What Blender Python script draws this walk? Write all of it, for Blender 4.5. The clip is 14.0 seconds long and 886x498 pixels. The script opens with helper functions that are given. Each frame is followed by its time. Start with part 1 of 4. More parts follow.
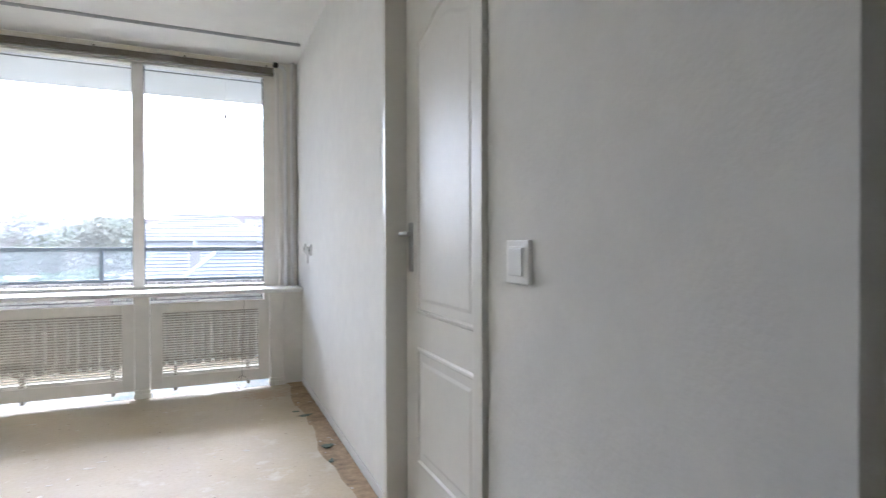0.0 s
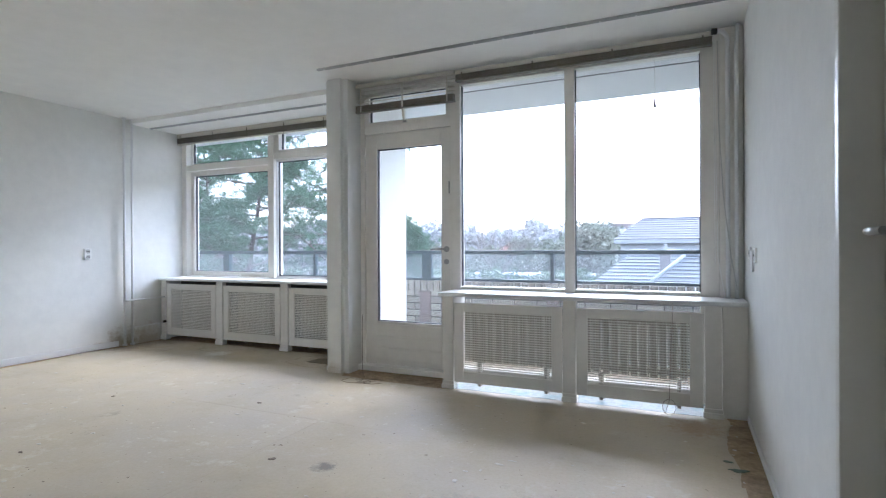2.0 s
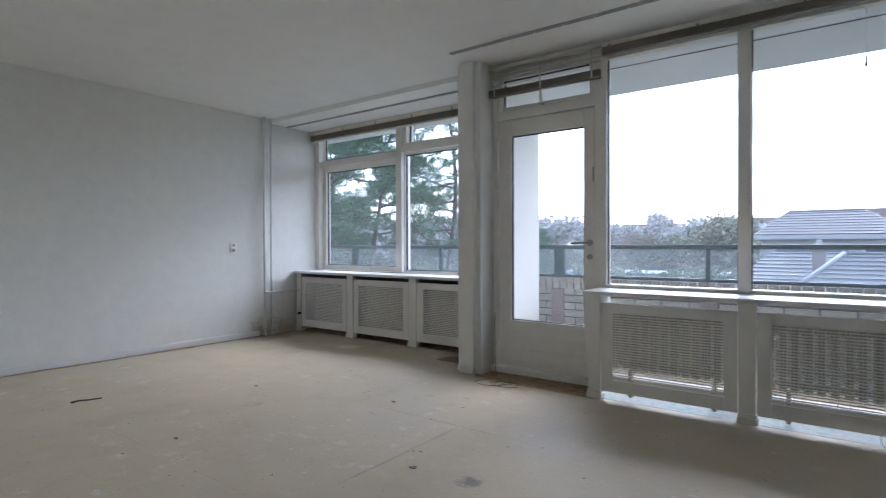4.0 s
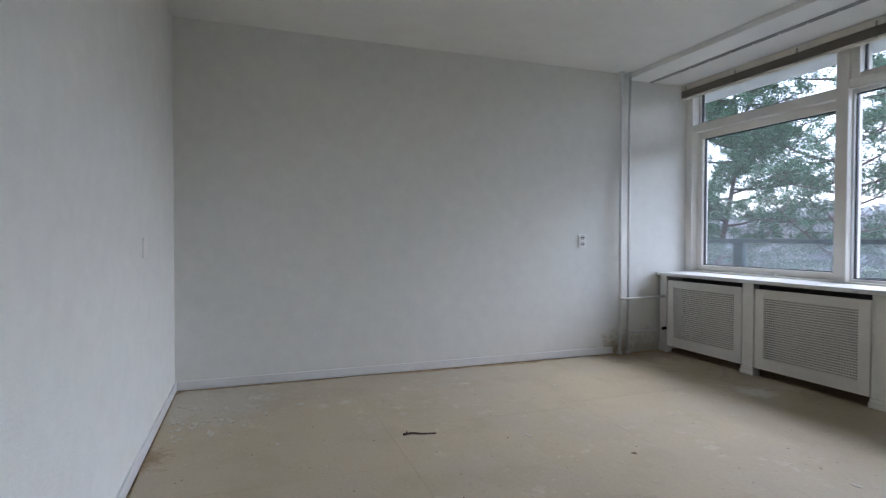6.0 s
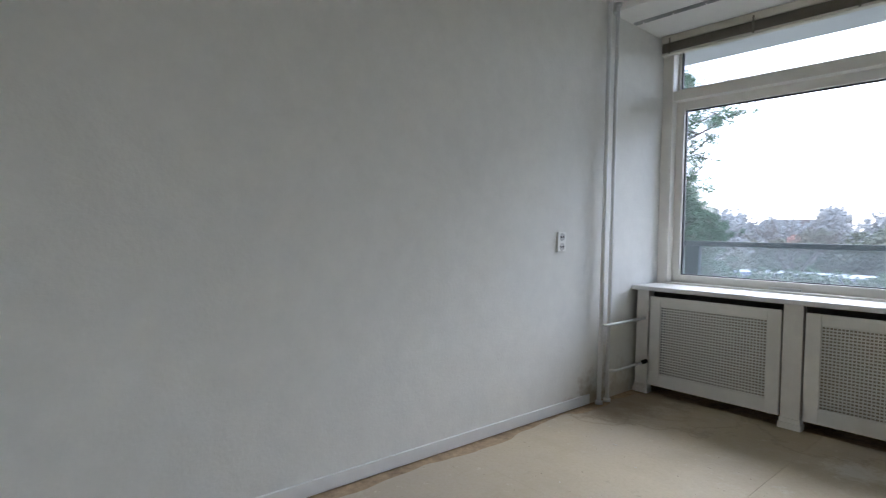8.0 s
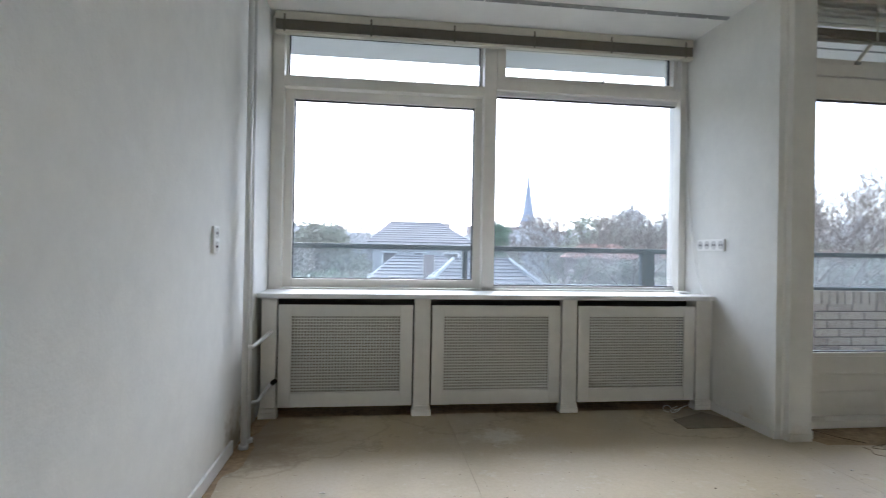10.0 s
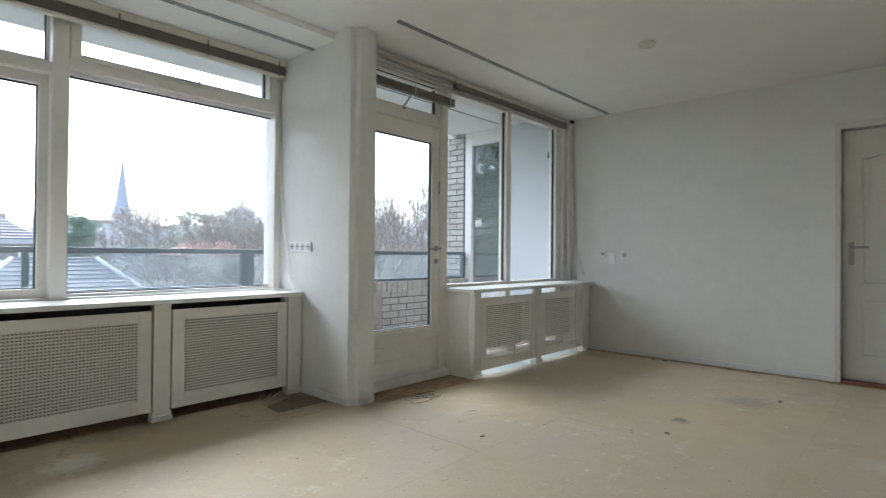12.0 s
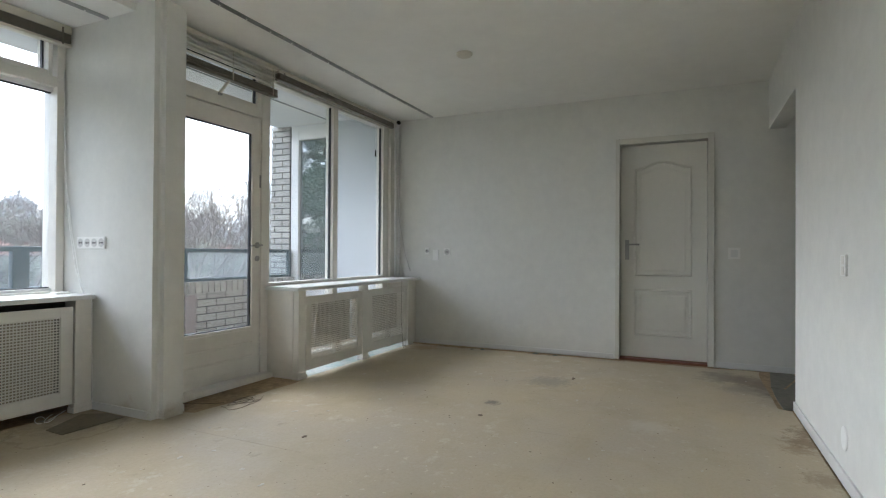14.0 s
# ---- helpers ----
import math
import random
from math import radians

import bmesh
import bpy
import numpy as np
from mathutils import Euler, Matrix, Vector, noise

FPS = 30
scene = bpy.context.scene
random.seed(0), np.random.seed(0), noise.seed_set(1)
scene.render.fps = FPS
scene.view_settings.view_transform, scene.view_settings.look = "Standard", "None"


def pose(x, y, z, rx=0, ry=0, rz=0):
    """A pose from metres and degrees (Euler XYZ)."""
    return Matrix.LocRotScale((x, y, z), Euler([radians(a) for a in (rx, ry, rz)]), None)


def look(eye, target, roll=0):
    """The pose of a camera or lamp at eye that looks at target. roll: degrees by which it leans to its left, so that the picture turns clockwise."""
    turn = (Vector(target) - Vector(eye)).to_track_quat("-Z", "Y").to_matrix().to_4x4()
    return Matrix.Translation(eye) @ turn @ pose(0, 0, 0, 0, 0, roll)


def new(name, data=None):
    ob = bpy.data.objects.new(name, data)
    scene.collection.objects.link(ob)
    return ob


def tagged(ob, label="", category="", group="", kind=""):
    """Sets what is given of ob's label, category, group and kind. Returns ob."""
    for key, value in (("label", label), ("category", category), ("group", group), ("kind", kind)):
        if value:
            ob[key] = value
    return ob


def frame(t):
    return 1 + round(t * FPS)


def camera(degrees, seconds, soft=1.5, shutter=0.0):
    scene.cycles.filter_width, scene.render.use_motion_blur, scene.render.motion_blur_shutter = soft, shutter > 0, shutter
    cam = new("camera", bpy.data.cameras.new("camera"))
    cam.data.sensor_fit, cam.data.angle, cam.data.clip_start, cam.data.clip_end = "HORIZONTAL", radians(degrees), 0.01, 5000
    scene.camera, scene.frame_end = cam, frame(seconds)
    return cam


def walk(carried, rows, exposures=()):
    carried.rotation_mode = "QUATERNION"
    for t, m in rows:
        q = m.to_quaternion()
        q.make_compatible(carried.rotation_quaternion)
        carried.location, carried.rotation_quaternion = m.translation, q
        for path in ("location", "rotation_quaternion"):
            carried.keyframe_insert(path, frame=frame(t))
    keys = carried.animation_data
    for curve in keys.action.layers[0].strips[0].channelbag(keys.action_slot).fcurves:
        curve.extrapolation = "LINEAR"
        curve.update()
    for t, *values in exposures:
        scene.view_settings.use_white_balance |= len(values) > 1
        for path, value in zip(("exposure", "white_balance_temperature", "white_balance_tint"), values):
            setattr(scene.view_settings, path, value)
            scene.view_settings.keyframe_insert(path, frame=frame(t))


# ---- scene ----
cam = camera(79.4, 14.0, soft=1.15, shutter=0.22)
PATH = [
    (0, (0.395, 1.088, 1.061), (1.192, 2.923, 1.043), -0.14),
    (0.4, (0.522, 1.227, 1.056), (0.886, 3.193, 1.041), -0.27),
    (0.5, (0.550, 1.265, 1.056), (0.811, 3.248, 1.042), -0.29),
    (0.8, (0.618, 1.403, 1.062), (0.583, 3.403, 1.048), -0.32),
    (1, (0.643, 1.445, 1.066), (0.411, 3.431, 1.049), -0.31),
    (1.5, (0.680, 1.516, 1.069), (0.053, 3.415, 1.059), -0.30),
    (2, (0.697, 1.569, 1.067), (-0.133, 3.388, 1.064), -0.25),
    (4.3, (0.224, 1.837, 1.045), (-1.127, 3.312, 1.023), -0.13),
    (4.5, (0.093, 1.920, 1.049), (-1.401, 3.249, 1.026), -0.09),
    (5, (-0.148, 2.106, 1.052), (-1.895, 3.079, 1.020), 0.01),
    (5.5, (-0.542, 2.261, 1.050), (-2.376, 3.057, 1.015), 0.09),
    (6, (-1.002, 2.351, 1.042), (-2.882, 3.032, 1.001), 0.12),
    (6.5, (-1.498, 2.395, 1.045), (-3.411, 2.976, 0.997), 0.22),
    (7, (-2.014, 2.430, 1.069), (-3.896, 3.106, 1.006), 0.55),
    (7.2, (-2.235, 2.455, 1.078), (-4.075, 3.235, 1.012), 0.72),
    (9.3, (-4.117, 2.688, 0.978), (-4.500, 4.651, 0.971), 1.22),
    (9.5, (-4.197, 2.727, 0.977), (-4.374, 4.720, 0.975), 1.16),
    (10, (-4.349, 2.754, 0.987), (-4.094, 4.737, 0.997), 1.02),
    (10.5, (-4.452, 2.731, 1.002), (-3.766, 4.610, 1.021), 0.84),
    (11, (-4.445, 2.686, 1.006), (-3.433, 4.410, 1.028), 0.67),
    (11.5, (-4.380, 2.651, 1.013), (-3.121, 4.205, 1.030), 0.55),
    (12, (-4.357, 2.546, 1.021), (-2.885, 3.900, 1.037), 0.53),
    (12.5, (-4.348, 2.519, 1.012), (-2.710, 3.668, 1.030), 0.47),
    (13, (-4.339, 2.490, 1.009), (-2.604, 3.484, 1.029), 0.40),
    (13.5, (-4.341, 2.487, 1.007), (-2.546, 3.368, 1.025), 0.37),
    (14, (-4.340, 2.494, 1.008), (-2.524, 3.332, 1.023), 0.35),
]
LIGHT = [(0.0, 3.64, 5580, 16.5), (0.5, 3.39, 5480, 16.0), (1.0, 3.35, 5380, 15.5), (2.0, 2.98, 5280, 13.5), (4.5, 2.24, 5350, 14.5), (5.0, 2.22, 5340, 15.5), (7.0, 2.23, 5470, 12.5), (9.5, 2.22, 5530, 11.5), (10.5, 2.72, 5630, 10.5), (11.0, 2.84, 5663, 9.8), (11.5, 2.73, 5697, 9.2), (12.0, 2.58, 5730, 8.5), (13.0, 2.47, 5750, 7.5), (14.0, 2.55, 5780, 8.5)]
walk(cam, [(t, look(eye, target, roll)) for t, eye, target, roll in PATH], LIGHT)

# ---- world and light ----
world = bpy.data.worlds.new("overcast_sky")
scene.world = world
world.use_nodes = True
wn, wl = world.node_tree.nodes, world.node_tree.links
sky = wn.new("ShaderNodeTexSky")
sky.sky_type = "NISHITA"
sky.sun_disc = False
sky.sun_elevation, sky.sun_rotation = radians(40), radians(5)
sky.air_density, sky.dust_density, sky.ozone_density = 1.0, 2.0, 1.5
wash = wn.new("ShaderNodeHueSaturation")
wash.inputs["Saturation"].default_value = 0.42
wl.new(sky.outputs["Color"], wash.inputs["Color"])
# overcast: the cloud cover is brighter overhead than at the horizon
up = wn.new("ShaderNodeSeparateXYZ")
wl.new(wn.new("ShaderNodeTexCoord").outputs["Generated"], up.inputs[0])
cover = wn.new("ShaderNodeMapRange")
cover.inputs["To Min"].default_value, cover.inputs["To Max"].default_value = 0.7, 1.5
wl.new(up.outputs["Z"], cover.inputs["Value"])
cloud = wn.new("ShaderNodeVectorMath")
cloud.operation = "SCALE"
wl.new(wash.outputs["Color"], cloud.inputs[0])
wl.new(cover.outputs["Result"], cloud.inputs["Scale"])
wl.new(cloud.outputs["Vector"], wn["Background"].inputs["Color"])
wn["Background"].inputs["Strength"].default_value = 0.15
sun = new("sun", bpy.data.lights.new("sun", "SUN"))
sun.data.energy, sun.data.angle, sun.data.color = 0.5, radians(60), (1.0, 0.97, 0.93)
sun.matrix_world = look((4.0, 46.0, 38.7), (0, 0, 0))


# ---- materials ----
def mat(name, color, rough=0.6, metal=0.0, grain=0.0, grain_scale=60.0, stain=0.0, stain_scale=1.5, stain_color=None,
        bump=0.0, bump_scale=120.0, vary=0.0, coat=0.0, spots=()):
    m = bpy.data.materials.new(name)
    m.use_nodes = True
    n, l = m.node_tree.nodes, m.node_tree.links
    b = n["Principled BSDF"]
    b.inputs["Roughness"].default_value, b.inputs["Metallic"].default_value = rough, metal
    if coat:
        b.inputs["Coat Weight"].default_value, b.inputs["Coat Roughness"].default_value = coat, 0.15
    geo = n.new("ShaderNodeNewGeometry")
    pos = geo.outputs["Position"]

    def tex(scale, detail=4.0, rough_=0.6):
        t = n.new("ShaderNodeTexNoise")
        t.inputs["Scale"].default_value, t.inputs["Detail"].default_value, t.inputs["Roughness"].default_value = scale, detail, rough_
        l.new(pos, t.inputs["Vector"])
        return t.outputs["Fac"]

    def ramp(fac, lo, hi):
        r = n.new("ShaderNodeMapRange")
        r.inputs["From Min"].default_value, r.inputs["From Max"].default_value = lo, hi
        l.new(fac, r.inputs["Value"])
        return r.outputs["Result"]

    def mixed(fac, a, c, mode="MIX"):
        x = n.new("ShaderNodeMix")
        x.data_type, x.blend_type = "RGBA", mode
        for v, s in ((fac, x.inputs[0]), (a, x.inputs[6]), (c, x.inputs[7])):
            if isinstance(v, (int, float)):
                s.default_value = v
            elif isinstance(v, tuple):
                s.default_value = (*v[:3], 1)
            else:
                l.new(v, s)
        return x.outputs[2]

    col = tuple(color)
    if stain:
        dark = stain_color or tuple(c * 0.6 for c in color)
        x = n.new("ShaderNodeMath")
        x.operation = "MULTIPLY"
        l.new(ramp(tex(stain_scale, 6.0, 0.65), 0.48, 0.72), x.inputs[0])
        x.inputs[1].default_value = stain
        col = mixed(x.outputs[0], col, dark)
    for place, rad, tint, strength in spots:
        d = n.new("ShaderNodeVectorMath")
        d.operation = "DISTANCE"
        d.inputs[1].default_value = place
        l.new(pos, d.inputs[0])
        edge = n.new("ShaderNodeMath")
        edge.operation = "MULTIPLY_ADD"
        edge.inputs[1].default_value = -rad * 2.4
        l.new(tex(9, 8.0, 0.72), edge.inputs[0]), l.new(d.outputs["Value"], edge.inputs[2])
        k = n.new("ShaderNodeMapRange")
        k.inputs["From Min"].default_value, k.inputs["From Max"].default_value, k.inputs["To Min"].default_value, k.inputs["To Max"].default_value = -rad * 0.9, -rad * 0.2, strength, 0.0
        l.new(edge.outputs[0], k.inputs["Value"])
        col = mixed(k.outputs["Result"], col, tint)
    if grain:
        g = ramp(tex(grain_scale, 5.0, 0.7), 0.3, 0.7)
        v = n.new("ShaderNodeMapRange")
        v.inputs["To Min"].default_value, v.inputs["To Max"].default_value = 1 - grain, 1 + grain * 0.4
        l.new(g, v.inputs["Value"])
        c = n.new("ShaderNodeCombineColor")
        for i in range(3):
            l.new(v.outputs[0], c.inputs[i])
        col = mixed(1.0, col, c.outputs[0], "MULTIPLY")
    if vary:
        info = n.new("ShaderNodeObjectInfo")
        v = n.new("ShaderNodeMapRange")
        v.inputs["To Min"].default_value, v.inputs["To Max"].default_value = 1 - vary, 1 + vary * 0.5
        l.new(info.outputs["Random"], v.inputs["Value"])
        c = n.new("ShaderNodeCombineColor")
        for i in range(3):
            l.new(v.outputs[0], c.inputs[i])
        col = mixed(1.0, col, c.outputs[0], "MULTIPLY")
    if isinstance(col, tuple):
        b.inputs["Base Color"].default_value = (*col, 1)
    else:
        l.new(col, b.inputs["Base Color"])
    if bump:
        bp = n.new("ShaderNodeBump")
        bp.inputs["Strength"].default_value, bp.inputs["Distance"].default_value = bump, 0.004
        l.new(tex(bump_scale, 3.0, 0.6), bp.inputs["Height"])
        l.new(bp.outputs["Normal"], b.inputs["Normal"])
    return m


def glass_mat(name, tint=(0.97, 0.985, 0.98), gloss=0.035, haze=0.0):
    m = bpy.data.materials.new(name)
    m.use_nodes = True
    n, l = m.node_tree.nodes, m.node_tree.links
    n.remove(n["Principled BSDF"])
    t, g, f, x = n.new("ShaderNodeBsdfTransparent"), n.new("ShaderNodeBsdfGlossy"), n.new("ShaderNodeLayerWeight"), n.new("ShaderNodeMixShader")
    p, q = n.new("ShaderNodeMath"), n.new("ShaderNodeMath")
    p.operation, q.operation = "POWER", "MULTIPLY_ADD"
    p.inputs[1].default_value, q.inputs[1].default_value, q.inputs[2].default_value = 4.0, 0.85, gloss
    t.inputs["Color"].default_value = (*tint, 1)
    g.inputs["Roughness"].default_value = 0.01
    l.new(f.outputs["Facing"], p.inputs[0]), l.new(p.outputs[0], q.inputs[0]), l.new(q.outputs[0], x.inputs[0])
    l.new(t.outputs[0], x.inputs[1]), l.new(g.outputs[0], x.inputs[2])
    last = x
    # translucent share lays a pale veil over whatever lies behind the glass
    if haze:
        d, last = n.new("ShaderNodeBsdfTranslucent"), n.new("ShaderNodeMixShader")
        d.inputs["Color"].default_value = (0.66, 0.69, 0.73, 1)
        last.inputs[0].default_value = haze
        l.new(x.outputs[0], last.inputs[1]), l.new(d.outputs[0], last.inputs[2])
    l.new(last.outputs[0], n["Material Output"].inputs["Surface"])
    return m


PLASTER = mat("wall_plaster", (0.803, 0.793, 0.742), 0.85, grain=0.05, grain_scale=9, stain=0.2, stain_scale=0.9, stain_color=(0.735, 0.725, 0.69), bump=0.34, bump_scale=75,
              spots=(((-5.02, 5.50, 0.0), 0.22, (0.36, 0.28, 0.18), 0.75), ((-5.02, 5.80, 0.0), 0.24, (0.42, 0.34, 0.23), 0.6), ((-5.02, 5.25, -0.02), 0.12, (0.40, 0.31, 0.20), 0.6),
                     ((-2.06, 5.36, -0.03), 0.12, (0.50, 0.42, 0.30), 0.6), ((-2.17, 5.62, -0.03), 0.14, (0.50, 0.42, 0.30), 0.5)))
CEILING = mat("ceiling_paint", (0.86, 0.848, 0.80), 0.9, grain=0.04, grain_scale=5, bump=0.2, bump_scale=70)
TRIM = mat("cream_gloss_paint", (0.83, 0.80, 0.73), 0.32, grain=0.05, grain_scale=14, stain=0.15, stain_scale=3, stain_color=(0.68, 0.65, 0.58), bump=0.06, bump_scale=30)
WHITE = mat("white_satin_paint", (0.8, 0.795, 0.77), 0.32, grain=0.03, grain_scale=10, stain=0.1, stain_scale=4, stain_color=(0.7, 0.69, 0.65))
DOORPAINT = mat("white_door_lacquer", (0.70, 0.68, 0.61), 0.4, grain=0.03, grain_scale=20, bump=0.05, bump_scale=200)
# plate plastic darkened as shade for socket wells; also a grey cable
SHADEPLASTIC = mat("well_shade_cable_grey", (0.62, 0.61, 0.58), 0.4, grain=0.03, grain_scale=40)
PLASTIC = mat("white_switch_plastic", (0.90, 0.89, 0.85), 0.35, grain=0.03, grain_scale=40)


def board_mat():
    """Worn hardboard: two tones, fine grain, pale scuffs, brown blotches, dark specks, and old stains with places of their own."""
    m = bpy.data.materials.new("worn_hardboard")
    m.use_nodes = True
    n, l = m.node_tree.nodes, m.node_tree.links
    b = n["Principled BSDF"]
    pos = n.new("ShaderNodeNewGeometry").outputs["Position"]

    def tex(scale, detail, rough_, shift=0.0):
        v = n.new("ShaderNodeVectorMath")
        v.operation = "ADD"
        v.inputs[1].default_value = (shift, shift * 0.7, 0)
        l.new(pos, v.inputs[0])
        t = n.new("ShaderNodeTexNoise")
        t.inputs["Scale"].default_value, t.inputs["Detail"].default_value, t.inputs["Roughness"].default_value = scale, detail, rough_
        l.new(v.outputs[0], t.inputs["Vector"])
        return t.outputs["Fac"]

    def span(fac, lo, hi, to=1.0):
        k = n.new("ShaderNodeMapRange")
        k.inputs["From Min"].default_value, k.inputs["From Max"].default_value, k.inputs["To Max"].default_value = lo, hi, to
        l.new(fac, k.inputs["Value"])
        return k.outputs["Result"]

    def calc(op, a, c):
        k = n.new("ShaderNodeMath")
        k.operation = op
        for v, s_ in ((a, k.inputs[0]), (c, k.inputs[1])):
            if isinstance(v, (int, float)):
                s_.default_value = v
            else:
                l.new(v, s_)
        return k.outputs[0]

    def over(col, fac, top):
        x = n.new("ShaderNodeMix")
        x.data_type = "RGBA"
        l.new(fac, x.inputs[0])
        if isinstance(col, tuple):
            x.inputs[6].default_value = (*col, 1)
        else:
            l.new(col, x.inputs[6])
        x.inputs[7].default_value = (*top, 1)
        return x.outputs[2]
    fine = tex(22, 8, 0.75, 3)
    col = over((0.538, 0.452, 0.301), span(tex(0.9, 6, 0.6), 0.38, 0.66), (0.479, 0.418, 0.321))
    col = over(col, span(tex(2.6, 7, 0.65, 9), 0.50, 0.72, 0.6), (0.420, 0.351, 0.219))
    col = over(col, span(tex(55, 4, 0.7, 1), 0.42, 0.75, 0.35), (0.386, 0.321, 0.204))
    pale = calc("MULTIPLY", span(tex(7, 9, 0.72, 21), 0.55, 0.68), span(tex(1.0, 3, 0.5, 33), 0.44, 0.60, 0.9))
    col = over(col, pale, (0.622, 0.585, 0.470))
    flakes = calc("MULTIPLY", span(tex(19, 6, 0.62, 71), 0.62, 0.67), span(tex(1.4, 3, 0.55, 83), 0.50, 0.62, 0.6))
    col = over(col, flakes, (0.660, 0.617, 0.482))
    dark = calc("MULTIPLY", span(tex(5, 8, 0.7, 41), 0.60, 0.70), span(tex(0.8, 2, 0.5, 57), 0.5, 0.62, 0.55))
    col = over(col, dark, (0.252, 0.209, 0.145))
    col = over(col, span(tex(38, 2, 0.5, 63), 0.71, 0.74, 0.7), (0.185, 0.142, 0.094))
    for cx, cy, rad, tint, strength in ((W + 0.12, 5.82, 0.48, (0.30, 0.23, 0.145), 0.8), (-3.3, 6.0, 0.32, (0.30, 0.24, 0.16), 0.8), (-2.3, 5.85, 0.40, (0.28, 0.22, 0.15), 0.8), (0.35, 1.85, 0.42, (0.23, 0.19, 0.14), 0.9),
                                         (-0.75, 1.82, 0.20, (0.24, 0.175, 0.10), 0.9), (-3.8, 1.83, 0.20, (0.30, 0.20, 0.09), 0.9), (W + 0.35, 2.05, 0.55, (0.58, 0.54, 0.46), 0.5),
                                         (-0.15, 3.5, 0.22, (0.33, 0.29, 0.23), 0.75), (-0.92, 3.70, 0.07, (0.22, 0.19, 0.15), 0.9), (-3.66, 5.57, 0.16, (0.68, 0.65, 0.57), 0.8), (-1.0, 2.7, 0.16, (0.58, 0.54, 0.46), 0.5), (0.75, 5.05, 0.2, (0.40, 0.27, 0.15), 0.7),
                                         (W + 0.15, 5.45, 0.3, (0.28, 0.21, 0.135), 0.7), (-4.2, 5.72, 0.5, (0.44, 0.36, 0.22), 0.55), (-3.2, 5.68, 0.5, (0.45, 0.37, 0.23), 0.55), (0.55, 2.08, 0.22, (0.26, 0.20, 0.14), 0.8), (-1.05, 1.98, 0.10, (0.33, 0.24, 0.14), 0.8), (-0.92, 1.93, 0.13, (0.26, 0.19, 0.11), 0.9), (-1.45, 1.93, 0.12, (0.33, 0.25, 0.15), 0.8),
                                         (-1.75, 1.92, 0.10, (0.30, 0.22, 0.13), 0.8), (0.62, 2.22, 0.26, (0.24, 0.20, 0.15), 0.8), (0.2, 2.15, 0.18, (0.36, 0.31, 0.24), 0.7)):
        d = n.new("ShaderNodeVectorMath")
        d.operation = "DISTANCE"
        d.inputs[1].default_value = (cx, cy, 0)
        l.new(pos, d.inputs[0])
        ragged = calc("ADD", d.outputs["Value"], calc("MULTIPLY", calc("SUBTRACT", fine if rad < 0.25 else tex(6, 9, 0.75, cx), 0.5), rad * 2.6))
        k = n.new("ShaderNodeMapRange")
        k.inputs["From Min"].default_value, k.inputs["From Max"].default_value, k.inputs["To Min"].default_value, k.inputs["To Max"].default_value = rad * 0.35, rad * 0.95, strength, 0.0
        l.new(ragged, k.inputs["Value"])
        col = over(col, k.outputs["Result"], tint)
    # tide marks of old leaks: thin ragged dark rings
    for cx, cy, rad, band in ((W + 0.22, 5.78, 0.52, 0.028), (W + 0.2, 5.28, 0.14, 0.016), (-2.45, 5.75, 0.30, 0.02), (-3.9, 6.02, 0.36, 0.022)):
        d = n.new("ShaderNodeVectorMath")
        d.operation = "DISTANCE"
        d.inputs[1].default_value = (cx, cy, 0)
        l.new(pos, d.inputs[0])
        ragged = calc("ADD", d.outputs["Value"], calc("MULTIPLY", calc("SUBTRACT", tex(3.5, 6, 0.6, cx), 0.5), rad * 1.5))
        k = n.new("ShaderNodeMapRange")
        k.inputs["From Min"].default_value, k.inputs["From Max"].default_value, k.inputs["To Min"].default_value, k.inputs["To Max"].default_value = 0.0, band, 0.4, 0.0
        l.new(calc("ABSOLUTE", calc("SUBTRACT", ragged, rad), 0.0), k.inputs["Value"])
        col = over(col, k.outputs["Result"], (0.27, 0.21, 0.14))
    l.new(col, b.inputs["Base Color"])
    rg = n.new("ShaderNodeMapRange")
    rg.inputs["To Min"].default_value, rg.inputs["To Max"].default_value = 0.42, 0.8
    l.new(tex(3, 5, 0.6, 5), rg.inputs["Value"])
    l.new(rg.outputs["Result"], b.inputs["Roughness"])
    bp = n.new("ShaderNodeBump")
    bp.inputs["Strength"].default_value, bp.inputs["Distance"].default_value = 0.15, 0.003
    l.new(fine, bp.inputs["Height"])
    l.new(bp.outputs["Normal"], b.inputs["Normal"])
    return m


# ---- plan: the main sizes ----
W, E, S, H = -5.02, 1.042, 1.868, 2.527     # walls and ceiling of the room
BOARD = board_mat()
SUBFLOOR = mat("stained_chipboard", (0.44, 0.32, 0.19), 0.8, grain=0.35, grain_scale=30, stain=0.8, stain_scale=9, stain_color=(0.20, 0.14, 0.085), bump=0.5, bump_scale=90)
SCRAP = mat("olive_lino", (0.20, 0.165, 0.115), 0.7, grain=0.25, grain_scale=25, stain=0.5, stain_scale=6, stain_color=(0.13, 0.11, 0.08))
GREYLINO = mat("grey_lino", (0.22, 0.205, 0.16), 0.7, grain=0.25, grain_scale=25, stain=0.5, stain_scale=6, stain_color=(0.09, 0.085, 0.07))
PLASTERSPOT = mat("pale_filler_residue", (0.62, 0.58, 0.49), 0.9, grain=0.2, grain_scale=40)
DIRT = mat("dark_glue_stain", (0.22, 0.17, 0.12), 0.8, grain=0.4, grain_scale=50)
SLAT = mat("taupe_blind_slat", (0.20, 0.178, 0.14), 0.45, grain=0.12, grain_scale=30)
CREAM = mat("cream_blind_metal", (0.66, 0.62, 0.52), 0.4, grain=0.06, grain_scale=20)
